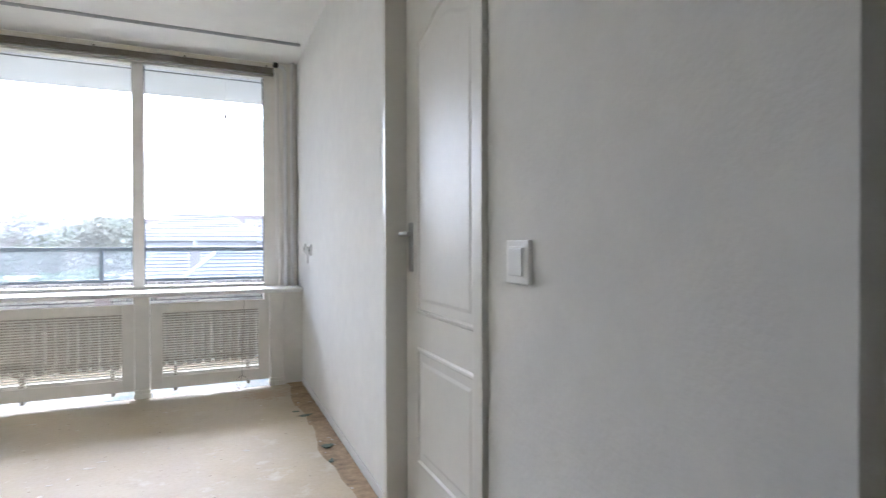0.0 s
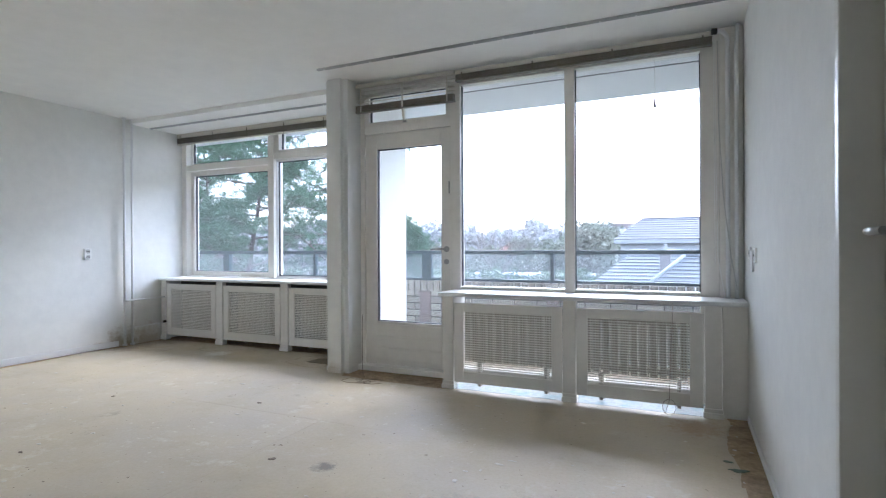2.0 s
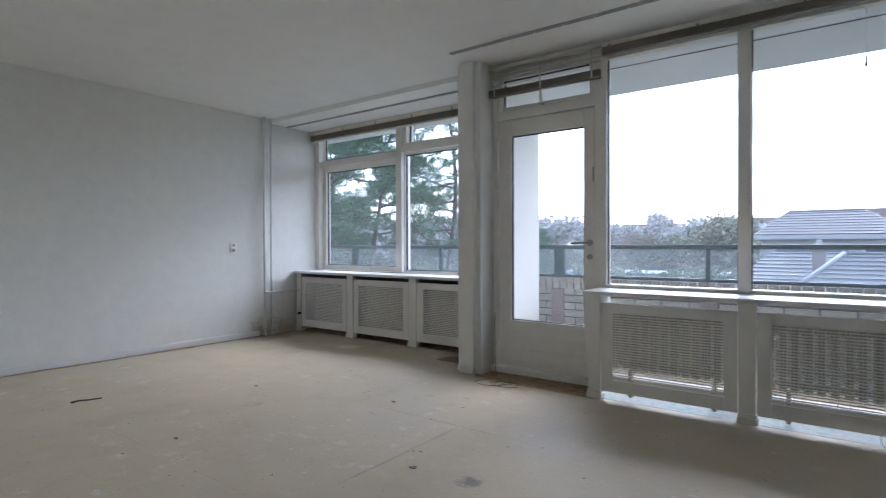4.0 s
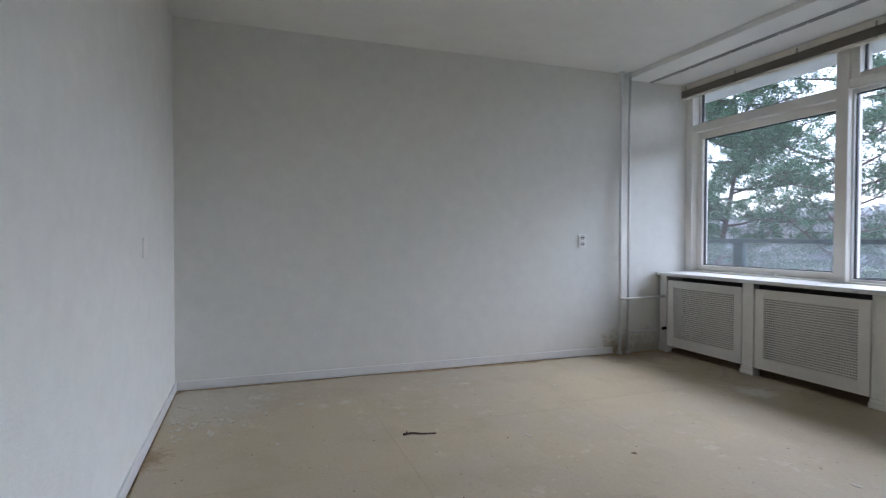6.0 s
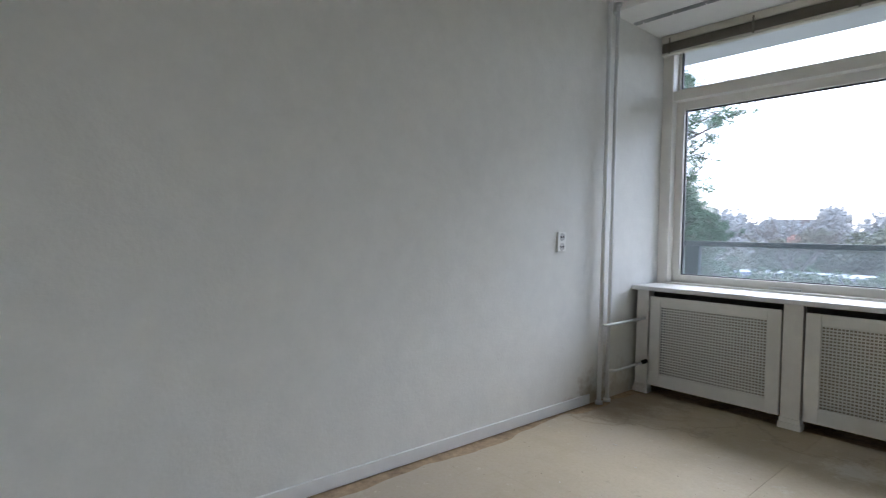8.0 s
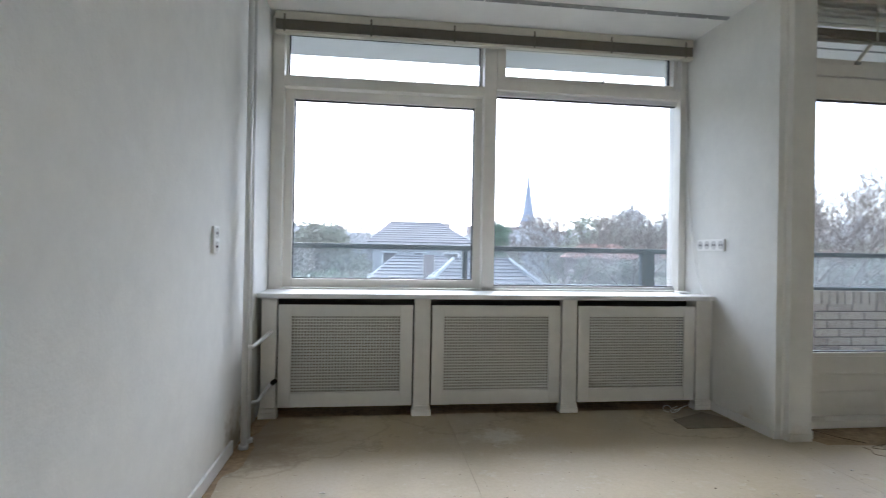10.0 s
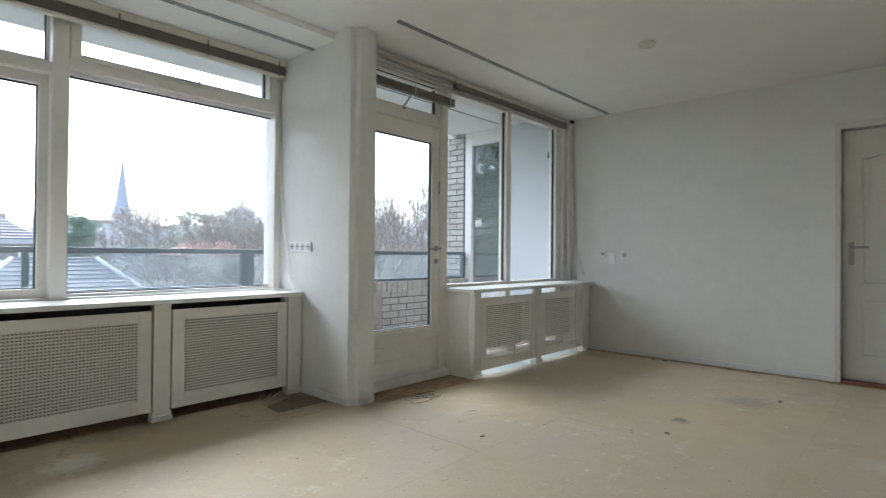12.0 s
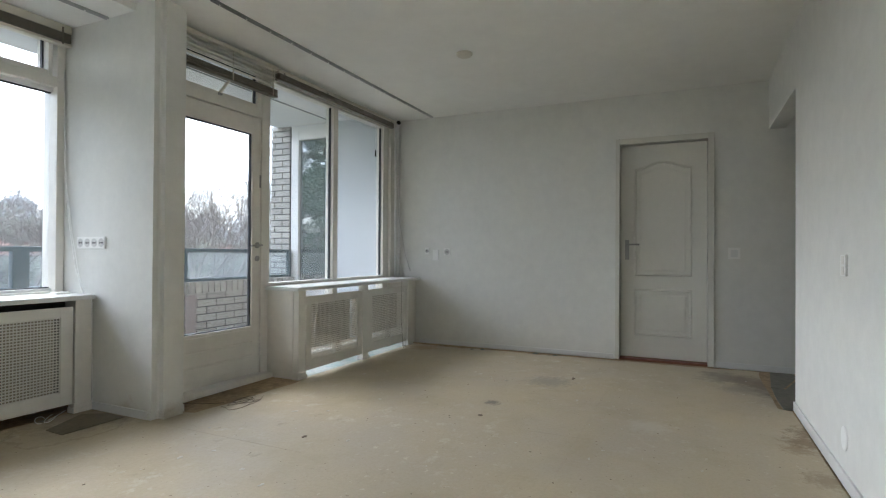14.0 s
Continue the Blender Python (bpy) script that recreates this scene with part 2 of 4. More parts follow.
STEEL = mat("brushed_steel", (0.42, 0.41, 0.39), 0.35, metal=1.0, grain=0.1, grain_scale=80)
ALU = mat("grey_aluminium", (0.48, 0.48, 0.47), 0.4, metal=0.7, grain=0.1, grain_scale=60)
DARK = mat("dark_void", (0.03, 0.028, 0.025), 0.9, grain=0.2, grain_scale=20)
BLACKSEAL = mat("black_rubber_seal", (0.02, 0.02, 0.022), 0.6, grain=0.1, grain_scale=50)
RADIATOR = mat("old_radiator_enamel", (0.34, 0.29, 0.225), 0.4, grain=0.1, grain_scale=25)
# room panes carry a faint veil that stands in for outdoor air haze
GLASS = glass_mat("window_glass_haze_veil", (0.975, 0.98, 0.985), haze=0.016)
RAILPAINT = mat("dark_green_steel_paint", (0.035, 0.065, 0.07), 0.4, grain=0.2, grain_scale=20)
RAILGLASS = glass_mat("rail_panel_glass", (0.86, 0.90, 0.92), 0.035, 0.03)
BRICK = mat("cream_brick", (0.45, 0.43, 0.38), 0.85, grain=0.25, grain_scale=35, stain=0.4, stain_scale=8, stain_color=(0.33, 0.31, 0.27), bump=0.4, bump_scale=80, vary=0.2)
MORTAR = mat("grey_mortar", (0.10, 0.095, 0.09), 0.95, grain=0.2, grain_scale=60)
CONCRETE = mat("painted_concrete", (0.80, 0.81, 0.82), 0.85, grain=0.06, grain_scale=10, stain=0.15, stain_scale=2)
PAVING = mat("balcony_concrete", (0.25, 0.26, 0.285), 0.85, grain=0.15, grain_scale=20, stain=0.3, stain_scale=2)
PANEL = mat("white_facade_panel", (0.58, 0.61, 0.63), 0.5, grain=0.04, grain_scale=8)
POSTSTONE = mat("grey_pink_stone", (0.30, 0.255, 0.24), 0.85, grain=0.12, grain_scale=25)
GREENBIT = mat("green_underlay_scrap", (0.15, 0.19, 0.15), 0.8, grain=0.3, grain_scale=40)
# dark colour standing in for the shade behind the west covers
HOLLOWSHADE = mat("hollow_shade_grey", (0.16, 0.15, 0.135), 0.9, grain=0.2, grain_scale=15)
REDWOOD = mat("red_brown_threshold", (0.24, 0.09, 0.05), 0.5, grain=0.2, grain_scale=30)
TWIG = mat("dry_twig", (0.10, 0.07, 0.05), 0.9, grain=0.3, grain_scale=90)
WIRE = mat("brown_wire", (0.16, 0.11, 0.07), 0.6, grain=0.1, grain_scale=40)


# ---- mesh helpers ----
def box(bm, x0, x1, y0, y1, z0, z1, bevel=0.0):
    v = [bm.verts.new((x, y, z)) for z in (z0, z1) for y in (y0, y1) for x in (x0, x1)]
    fs = [bm.faces.new([v[i] for i in q]) for q in ((0, 2, 3, 1), (4, 5, 7, 6), (0, 1, 5, 4), (2, 6, 7, 3), (0, 4, 6, 2), (1, 3, 7, 5))]
    if bevel:
        es = list({e for f in fs for e in f.edges})
        bmesh.ops.bevel(bm, geom=es, offset=bevel, segments=2, profile=0.6, affect="EDGES")
    return bm


def bx(*a, **k):
    return box(bmesh.new(), *a, **k)


def boxes(*rows, bevel=0.0):
    bm = bmesh.new()
    for r in rows:
        box(bm, *r, bevel=bevel)
    return bm


def tube(pts, r, seg=10, bm=None, ends=None):
    bm = bm or bmesh.new()
    pts = [Vector(p) for p in pts]
    rings = []
    for i, p in enumerate(pts):
        d = (pts[min(i + 1, len(pts) - 1)] - pts[max(i - 1, 0)]).normalized()
        u = d.orthogonal().normalized() if i == 0 else (u - d * u.dot(d)).normalized()
        w = d.cross(u)
        rr = r if ends is None else r + (ends - r) * i / (len(pts) - 1)
        rings.append([bm.verts.new(p + (u * math.cos(a) + w * math.sin(a)) * rr) for a in (2 * math.pi * k / seg for k in range(seg))])
    for a, b in zip(rings, rings[1:]):
        for k in range(seg):
            f = bm.faces.new((a[k], a[(k + 1) % seg], b[(k + 1) % seg], b[k]))
            f.smooth = True
    bm.faces.new(rings[0][::-1]), bm.faces.new(rings[-1])
    return bm


def prism(pts, axis, a, b, bm=None):
    """Extrudes a closed outline of (u, v) along an axis from a to b."""
    bm = bm or bmesh.new()

    def at(u, v, w):
        return {"x": (w, u, v), "y": (u, w, v), "z": (u, v, w)}[axis]
    lo, hi = [bm.verts.new(at(u, v, a)) for u, v in pts], [bm.verts.new(at(u, v, b)) for u, v in pts]
    n = len(pts)
    bm.faces.new(lo), bm.faces.new(hi[::-1])
    for i in range(n):
        bm.faces.new((lo[i], hi[i], hi[(i + 1) % n], lo[(i + 1) % n]))
    bmesh.ops.recalc_face_normals(bm, faces=bm.faces)
    return bm


def bridge(outlines, bm=None, cap=True):
    """Joins closed outlines of equal length, one after the other, and caps the last."""
    bm = bm or bmesh.new()
    rings = [[bm.verts.new(p) for p in o] for o in outlines]
    n = len(rings[0])
    for a, b in zip(rings, rings[1:]):
        for k in range(n):
            bm.faces.new((a[k], a[(k + 1) % n], b[(k + 1) % n], b[k]))
    if cap:
        bm.faces.new(rings[-1])
    bmesh.ops.recalc_face_normals(bm, faces=bm.faces)
    return bm


def mesh_of(name, bm, material):
    me = bpy.data.meshes.new(name)
    bm.to_mesh(me)
    bm.free()
    me.materials.append(material)
    return me


def solid(name, bm, material, label="", category="", kind="", group=""):
    return tagged(new(name, mesh_of(name, bm, material)), label, category, group, kind)


def thing(name, place, label, category, group="", kind=""):
    ob = new(name)
    ob.empty_display_size = 0.1
    ob.matrix_basis = Matrix.Translation(place)
    return tagged(ob, label, category, group, kind)


def part(name, bm, material, parent, label=""):
    ob = new(name, mesh_of(name, bm, material))
    ob.parent = parent
    if parent.type == "EMPTY":
        ob.matrix_parent_inverse = parent.matrix_basis.inverted()
    return tagged(ob, label)


# ---- openings, bays and rail ----
OPEN_X, OPEN_H = -0.24, 2.10                # passage opening in the south wall
PX0, PX1, PY = -2.172, -1.95, 5.36          # pier between the bays
WY, EY = 6.27, 5.60                         # inner faces of the two window frames
SILL = 0.73
RAIL_Y = 7.09

# ---- shell ----
solid("wall_west", bx(W - 0.2, W, S - 0.15, 6.48, -0.1, 2.75), PLASTER, "white plastered wall with a plain painted surface", "wall", "structure")
solid("wall_south", boxes((W, OPEN_X, S - 0.12, S, -0.1, 2.75), (OPEN_X, E, S - 0.12, S, OPEN_H, 2.75)), PLASTER,
      "white plastered wall with an open passage at one end", "wall", "structure")
solid("wall_east", boxes((E + 0.07, E + 0.17, -1.2, 1.44, -0.1, 2.75), (E, E + 0.17, 1.44, 2.29, -0.1, 2.75), (E, E + 0.17, 2.29, 3.139, 2.11, 2.75), (E, E + 0.17, 3.139, 5.85, -0.1, 2.75)), PLASTER,
      "white plastered wall around a white panel door", "wall", "structure")
# unseen slab added behind the door to block light through its gaps
solid("wall_beyond_door", bx(E + 0.175, E + 0.25, 1.9, 3.5, -0.1, 2.75), PLASTER, "added unseen slab that stops light leaking round the closed door", "wall", "structure")
solid("wall_hall_west", bx(OPEN_X - 0.12, OPEN_X, -1.2, S - 0.12, -0.1, 2.75), PLASTER, "white plastered passage wall in shade", "wall", "structure")
solid("wall_hall_back", bx(OPEN_X - 0.12, E + 0.12, -1.32, -1.2, -0.1, 2.75), PLASTER, "white plastered end wall of the passage", "wall", "structure")
pier = bx(PX0, PX1, PY, 6.45, -0.1, 2.75)
bmesh.ops.bevel(pier, geom=[e for e in pier.edges if abs(e.verts[0].co.z - e.verts[1].co.z) > 1 and e.verts[0].co.y < PY + 0.1], offset=0.045, segments=7, affect="EDGES")
solid("wall_pier", pier, PLASTER, "white plastered pier with rounded corners between two bays", "wall", "structure")
foot = bx(PX0 - 0.007, PX1 + 0.006, PY - 0.009, EY - 0.07, -0.01, 0.045)
bmesh.ops.bevel(foot, geom=[e for e in foot.edges if abs(e.verts[0].co.z - e.verts[1].co.z) > 0.04 and e.verts[0].co.y < PY + 0.1], offset=0.05, segments=7, affect="EDGES")
bmesh.ops.bevel(foot, geom=[e for e in foot.edges if min(v.co.z for v in e.verts) > 0.04], offset=0.006, segments=2, affect="EDGES")
solid("pier_plinth", foot, PLASTER, "low plastered foot round the pier with worn edges", "baseboard", "structure")
solid("ceiling", boxes((W - 0.1, E + 0.1, -1.3, 5.58, H, H + 0.2), (PX1 - 0.1, E + 0.1, 5.58, 5.75, H, H + 0.2)), CEILING, "flat white painted ceiling", "ceiling", "structure")
solid("ceiling_soffit", bx(W, PX0, 5.58, 6.5, H - 0.045, H + 0.2), CEILING, "slightly lowered white soffit above the window bay", "ceiling", "structure")
floor = solid("floor", bx(W - 0.15, E + 0.1, -1.3, 6.45, -0.12, -0.006), SUBFLOOR, "bare stained subfloor under worn beige hardboard sheets", "floor", "structure")


# ---- covers in front of the radiators ----
def grille(x0, x1, z0, z1, y, step_x=0.0172, step_z=0.0172, bar_x=0.005, bar_z=0.0078, tk=0.003):
    bm = bmesh.new()
    n = int((x1 - x0) / step_x)
    for i in range(n + 1):
        x = x0 + (x1 - x0) * i / n
        box(bm, x - bar_x / 2, x + bar_x / 2, y + 0.0004, y + tk - 0.0004, z0, z1)
    n = int((z1 - z0) / step_z)
    for i in range(n + 1):
        z = z0 + (z1 - z0) * i / n
        box(bm, x0, x1, y, y + tk, z - bar_z / 2, z + bar_z / 2)
    return bm


def cover_panel(x0, x1, y, z0, z1, margin, group, label):
    root = thing("radiator_cover_panel", ((x0 + x1) / 2, y, z0), label, "radiator cover", group)
    gx0, gx1, gz0, gz1 = x0 + margin, x1 - margin, z0 + 0.082, z1 - 0.062
    for a, b in ((x0, gx0), (gx1, x1)):
        part("stile", bx(a, b, y, y + 0.018, z0, z1, bevel=0.002), TRIM, root)
    for a, b in ((z0, gz0), (gz1, z1)):
        part("crossrail", bx(gx0, gx1, y + 0.0005, y + 0.018, a, b, bevel=0.002), TRIM, root)
    part("grille", grille(gx0 + 0.002, gx1 - 0.002, gz0 + 0.002, gz1 - 0.002, y + 0.006), TRIM, root, "perforated sheet in the panel")
    return root


def pilaster(x0, x1, y, group, depth=0.05, top=0.70):
    root = thing("cover_post", ((x0 + x1) / 2, y, 0), "cream-painted wooden post with a small foot block between radiator cover panels", "post", group)
    part("shaft", bx(x0, x1, y - 0.004, y + depth, 0.06, top, bevel=0.003), TRIM, root)
    foot = bmesh.new()
    box(foot, x0 - 0.01, x1 + 0.01, y - 0.014, y + depth + 0.004, 0, 0.035, bevel=0.004)
    box(foot, x0 - 0.005, x1 + 0.005, y - 0.009, y + depth + 0.002, 0.035, 0.06, bevel=0.004)
    part("foot_block", foot, TRIM, root)
    return root


CW = 5.955
for a, b in ((-4.895, -4.112), (-3.995, -3.192), (-3.075, -2.295)):
    cover_panel(a, b, CW, 0.062, 0.662, 0.072, "covers of the west bay", "cream-painted radiator cover panel with a perforated grille under the window sill")
for a, b in ((-4.99, -4.905), (-4.102, -4.005), (-3.182, -3.085), (-2.285, PX0 - 0.012)):
    pilaster(a, b, CW, "posts of the west bay cover")
CE = 5.285
for a, b in ((-0.908, -0.092), (0.006, 0.79)):
    cover_panel(a, b, CE, 0.055, 0.652, 0.072, "covers of the east bay", "cream-painted radiator cover panel with a see-through perforated grille under the sill")
for a, b in ((-1.0, -0.915), (-0.086, 0.0), (0.80, 0.895)):
    pilaster(a, b, CE, "posts of the east bay cover")
solid("cover_side_board", bx(-1.0, -0.982, CE + 0.055, EY + 0.0, 0, 0.70, bevel=0.002), TRIM, "cream-painted side board closing the end of a radiator cover", "radiator cover")
solid("pipe_casing", boxes((0.90, E - 0.002, CE + 0.03, EY, 0, 0.70)), TRIM, "cream-painted boxed pipe casing in the room corner", "pipe casing")


def sill_board(x0, x1, y0, y1, z, label, apron=None):
    root = thing("window_sill", ((x0 + x1) / 2, y0, z - 0.03), label, "window sill")
    part("sill_top", bx(x0, x1, y0, y1, z - 0.03, z, bevel=0.006), WHITE, root)
    if apron:
        part("apron", boxes(apron), TRIM, root)
    return root


sill_board(W + 0.003, PX0 - 0.003, CW - 0.028, WY - 0.004, SILL, "white-painted deep window sill above the radiator covers", None)
sill_board(-1.035, E - 0.004, CE - 0.022, EY - 0.004, SILL, "white-painted deep sill with a bevelled end above the radiator covers", None)
# the wall behind the west cover, coloured dark to give the hollow its shade
solid("wall_under_window", bx(W, PX0, 6.25, 6.45, -0.1, SILL - 0.035), HOLLOWSHADE, "parapet wall under the west window, darkened as hollow shade", "wall", "structure")


def radiator(x0, x1, y, z0, z1, label):
    root = thing("radiator", ((x0 + x1) / 2, y, 0), label, "radiator", "radiators behind the covers")
    n = int((x1 - x0) / 0.06)
    for i in range(n):
        x = x0 + (x1 - x0) * (i + 0.5) / n
        s = bmesh.new()
        box(s, x - 0.021, x + 0.021, y - 0.05, y + 0.05, z0, z1, bevel=0.008)
        part("radiator_section", s, RADIATOR, root)
    part("header_pipe", tube([(x0, y, z0 + 0.045), (x1, y, z0 + 0.045)], 0.022), RADIATOR, root)
    part("header_pipe", tube([(x0, y, z1 - 0.045), (x1, y, z1 - 0.045)], 0.022), RADIATOR, root)
    for x in (x0 + 0.12, x1 - 0.12):
        part("radiator_foot", bx(x - 0.012, x + 0.012, y - 0.03, y + 0.03, 0, z0, bevel=0.002), RADIATOR, root)
    return root


radiator(-0.88, -0.12, 5.45, 0.19, 0.60, "old enamelled column radiator behind a perforated cover")
radiator(0.03, 0.77, 5.45, 0.19, 0.60, "old enamelled column radiator behind a perforated cover")


def panel_radiator(x0, x1, y, z0, z1):
    root = thing("radiator", ((x0 + x1) / 2, y, 0), "flat dark panel radiator hidden behind a perforated cover", "radiator", "radiators behind the covers")
    part("radiator_panel", bx(x0, x1, y - 0.02, y + 0.02, z0, z1, bevel=0.008), RADIATOR, root)
    part("header_pipe", tube([(x0, y + 0.03, z1 - 0.04), (x1, y + 0.03, z1 - 0.04)], 0.015), RADIATOR, root)
    for x in (x0 + 0.1, x1 - 0.1):
        part("radiator_foot", bx(x - 0.012, x + 0.012, y - 0.015, y + 0.03, 0, z0 + 0.01, bevel=0.002), RADIATOR, root)


for a, b in ((-4.88, -4.12), (-3.98, -3.2), (-3.06, -2.3)):
    panel_radiator(a, b, 6.17, 0.10, 0.63)



# ---- windows ----
def bars(root, name, rows, material, bevel=0.004, label=""):
    for r in rows:
        part(name, bx(*r, bevel=bevel), material, root, label)


def sash(root, name, x0, x1, z0, z1, y0, y1, gx0, gx1, gz0, gz1, material=TRIM):
    """A frame from the outer to the glass edges, with a pane and a dark seal round it."""
    bm = bmesh.new()
    box(bm, x0, gx0, y0, y1, z0, z1, bevel=0.004)
    box(bm, gx1, x1, y0, y1, z0, z1, bevel=0.004)
    box(bm, gx0, gx1, y0 + 0.001, y1, z0, gz0, bevel=0.004)
    box(bm, gx0, gx1, y0 + 0.001, y1, gz1, z1, bevel=0.004)
    fr = part(name, bm, material, root)
    yg = (y0 + y1) / 2 + 0.004
    s = 0.007
    seal = boxes((gx0 - 0.001, gx0 + s, yg - 0.012, yg + 0.012, gz0, gz1), (gx1 - s, gx1 + 0.001, yg - 0.012, yg + 0.012, gz0, gz1),
                 (gx0 + s, gx1 - s, yg - 0.012, yg + 0.012, gz0 - 0.001, gz0 + s), (gx0 + s, gx1 - s, yg - 0.012, yg + 0.012, gz1 - s, gz1 + 0.001))
    part("seal", seal, BLACKSEAL, fr, "dark rubber glazing seal")
    part("pane", bx(gx0 + 0.002, gx1 - 0.002, yg - 0.003, yg + 0.003, gz0 + 0.002, gz1 - 0.002), GLASS, fr, "glass pane with a faint haze veil")
    return fr


win_w = thing("window_1", ((W + PX0) / 2, WY, SILL), "wide cream-painted window with two panes and two transom lights", "window", "", "structure")
y0, y1 = WY, WY + 0.15
bars(win_w, "window_frame", ((W + 0.003, -4.94, y0, y1, SILL - 0.03, 2.48), (-2.225, PX0 - 0.003, y0, y1, SILL - 0.03, 2.48),
                             (-3.635, -3.55, y0 - 0.002, y1, SILL - 0.03, 2.48), (-4.94, -3.635, y0 + 0.002, y1, 2.035, 2.10),
                             (-3.55, -2.225, y0 + 0.002, y1, 2.085, 2.15), (-4.94, -3.635, y0 + 0.002, y1, 2.42, 2.48), (-3.55, -2.225, y0 + 0.002, y1, 2.42, 2.48),
                             (-4.94, -3.635, y0 + 0.002, y1, SILL - 0.03, SILL + 0.012), (-3.55, -2.225, y0 + 0.002, y1, SILL - 0.03, SILL + 0.012)), TRIM)
sash(win_w, "casement", -4.95, -3.625, SILL + 0.006, 2.045, y0 + 0.07, y1 - 0.01, -4.886, -3.682, 0.795, 1.975)
sash(win_w, "fixed_light", -3.56, -2.19, SILL + 0.006, 2.09, y0 + 0.045, y1 - 0.04, -3.54, -2.21, 0.76, 2.058, WHITE)
sash(win_w, "transom_light", -4.95, -3.625, 2.09, 2.43, y0 + 0.08, y1 - 0.01, -4.927, -3.645, 2.13, 2.41)
sash(win_w, "top_hung_light", -3.545, -2.248, 2.152, 2.418, y0 + 0.012, y1 - 0.01, -3.487, -2.275, 2.185, 2.40)
part("window_stay", boxes((-2.95, -2.80, y0 - 0.01, y0 - 0.004, 2.168, 2.176), (-2.81, -2.80, y0 - 0.02, y0 + 0.008, 2.166, 2.19)), STEEL, win_w, "small metal window stay")
part("window_handle", bx(-4.30, -4.12, y0 + 0.045, y0 + 0.075, SILL + 0.013, SILL + 0.03, bevel=0.004), WHITE, win_w, "flat white handle at the foot of the casement")

win_e = thing("window_2", (0, EY, 0), "tall cream-painted window of two panes beside the balcony door", "window", "", "structure")
y0, y1 = EY, EY + 0.09
bars(win_e, "window_frame", ((PX1 + 0.002, -1.905, y0, y1, 0, 2.50), (-1.075, -0.985, y0, y1, 0, 2.50), (0.785, 0.90, y0, y1, 0, 2.50), (0.90, E - 0.002, y0 - 0.03, y1 - 0.002, 0, H - 0.002),
                             (-0.135, -0.062, y0 - 0.002, y1, 0, 2.40), (-1.905, -1.075, y0 + 0.002, y1, 2.075, 2.145), (-1.905, -1.075, y0 + 0.002, y1, 2.44, 2.50),
                             (-0.985, 0.785, y0 + 0.002, y1, 2.40, 2.50), (-0.985, -0.135, y0 + 0.002, y1, 0.69, 0.755), (-0.062, 0.785, y0 + 0.002, y1, 0.69, 0.755),
                             (-0.985, -0.135, y0 + 0.002, y1, 0, 0.09), (-0.062, 0.785, y0 + 0.002, y1, 0, 0.09)), TRIM)
part("window_head", bx(PX1 + 0.002, E - 0.002, EY + 0.002, EY + 0.12, 2.50, H + 0.1), TRIM, win_e)
for a, b in ((-0.985, -0.135), (-0.062, 0.785)):
    part("pane", bx(a, b, EY + 0.04, EY + 0.046, 0.755, 2.40), GLASS, win_e, "glass pane with a faint haze veil")
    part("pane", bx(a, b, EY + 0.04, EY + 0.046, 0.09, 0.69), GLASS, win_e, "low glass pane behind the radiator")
    part("seal", boxes((a - 0.001, a + 0.006, EY + 0.03, EY + 0.055, 0.755, 2.40), (b - 0.006, b + 0.001, EY + 0.03, EY + 0.055, 0.755, 2.40)), BLACKSEAL, win_e, "dark glazing seal")
sash(win_e, "top_hung_light", -1.903, -1.077, 2.147, 2.438, EY + 0.01, EY + 0.075, -1.862, -1.117, 2.178, 2.405)
stay = part("window_stay", tube([(-1.50, EY + 0.004, 2.165), (-1.497, EY - 0.03, 2.20), (-1.48, EY - 0.065, 2.25), (-1.477, EY - 0.07, 2.265)], 0.012, 8, ends=0.008), CREAM, win_e, "cream lever of the top light")
part("stay_bracket", boxes((-1.515, -1.485, EY - 0.008, EY + 0.01, 2.150, 2.170), bevel=0.003), STEEL, stay, "steel stay bracket")

door_b = thing("door_2", (-1.49, EY, 0), "cream-painted balcony door with a tall pane above plank boards", "door", "", "structure")
leaf = sash(door_b, "door_leaf", -1.90, -1.08, 0.05, 2.07, EY + 0.012, EY + 0.062, -1.787, -1.162, 0.427, 1.938)
for z in (0.10, 0.205, 0.31):
    part("plank", bx(-1.79, -1.155, EY + 0.006, EY + 0.014, z, z + 0.095, bevel=0.003), TRIM, leaf)
part("threshold", bx(-1.945, -1.0, EY - 0.06, EY + 0.08, 0, 0.045, bevel=0.004), TRIM, door_b)
for z, r in ((1.06, 0.024), (0.955, 0.022)):
    part("rosette", tube([(-1.113, EY + 0.013, z), (-1.113, EY + 0.002, z)], r, 16), STEEL, leaf, "round steel rosette")
hd = tube([(-1.113, EY + 0.01, 1.06), (-1.113, EY - 0.045, 1.06), (-1.125, EY - 0.05, 1.06), (-1.235, EY - 0.05, 1.055)], 0.008)
part("door_handle", hd, STEEL, leaf, "steel lever handle")
part("lock_cylinder", tube([(-1.113, EY + 0.01, 0.955), (-1.113, EY - 0.008, 0.955)], 0.010), STEEL, leaf, "round lock cylinder")
part("door_bolt", bx(-1.090, -1.084, EY - 0.002, EY + 0.013, 1.52, 1.62, bevel=0.001), STEEL, leaf, "slim steel bolt")
for z in (0.25, 1.5, 1.9):
    part("hinge", tube([(-1.903, EY + 0.004, z), (-1.903, EY + 0.004, z + 0.09)], 0.007), TRIM, leaf)


# ---- inner door in the east wall ----
def arch_outline(y_a, y_b, z_a, z_b, rise, x):
    pts = [(x, y_a, z_a), (x, y_b, z_a)]
    for i in range(13):
        u = i / 12
        pts.append((x, y_b + (y_a - y_b) * u, z_b + rise * (0.5 - 0.5 * math.cos(2 * math.pi * u))))
    return pts


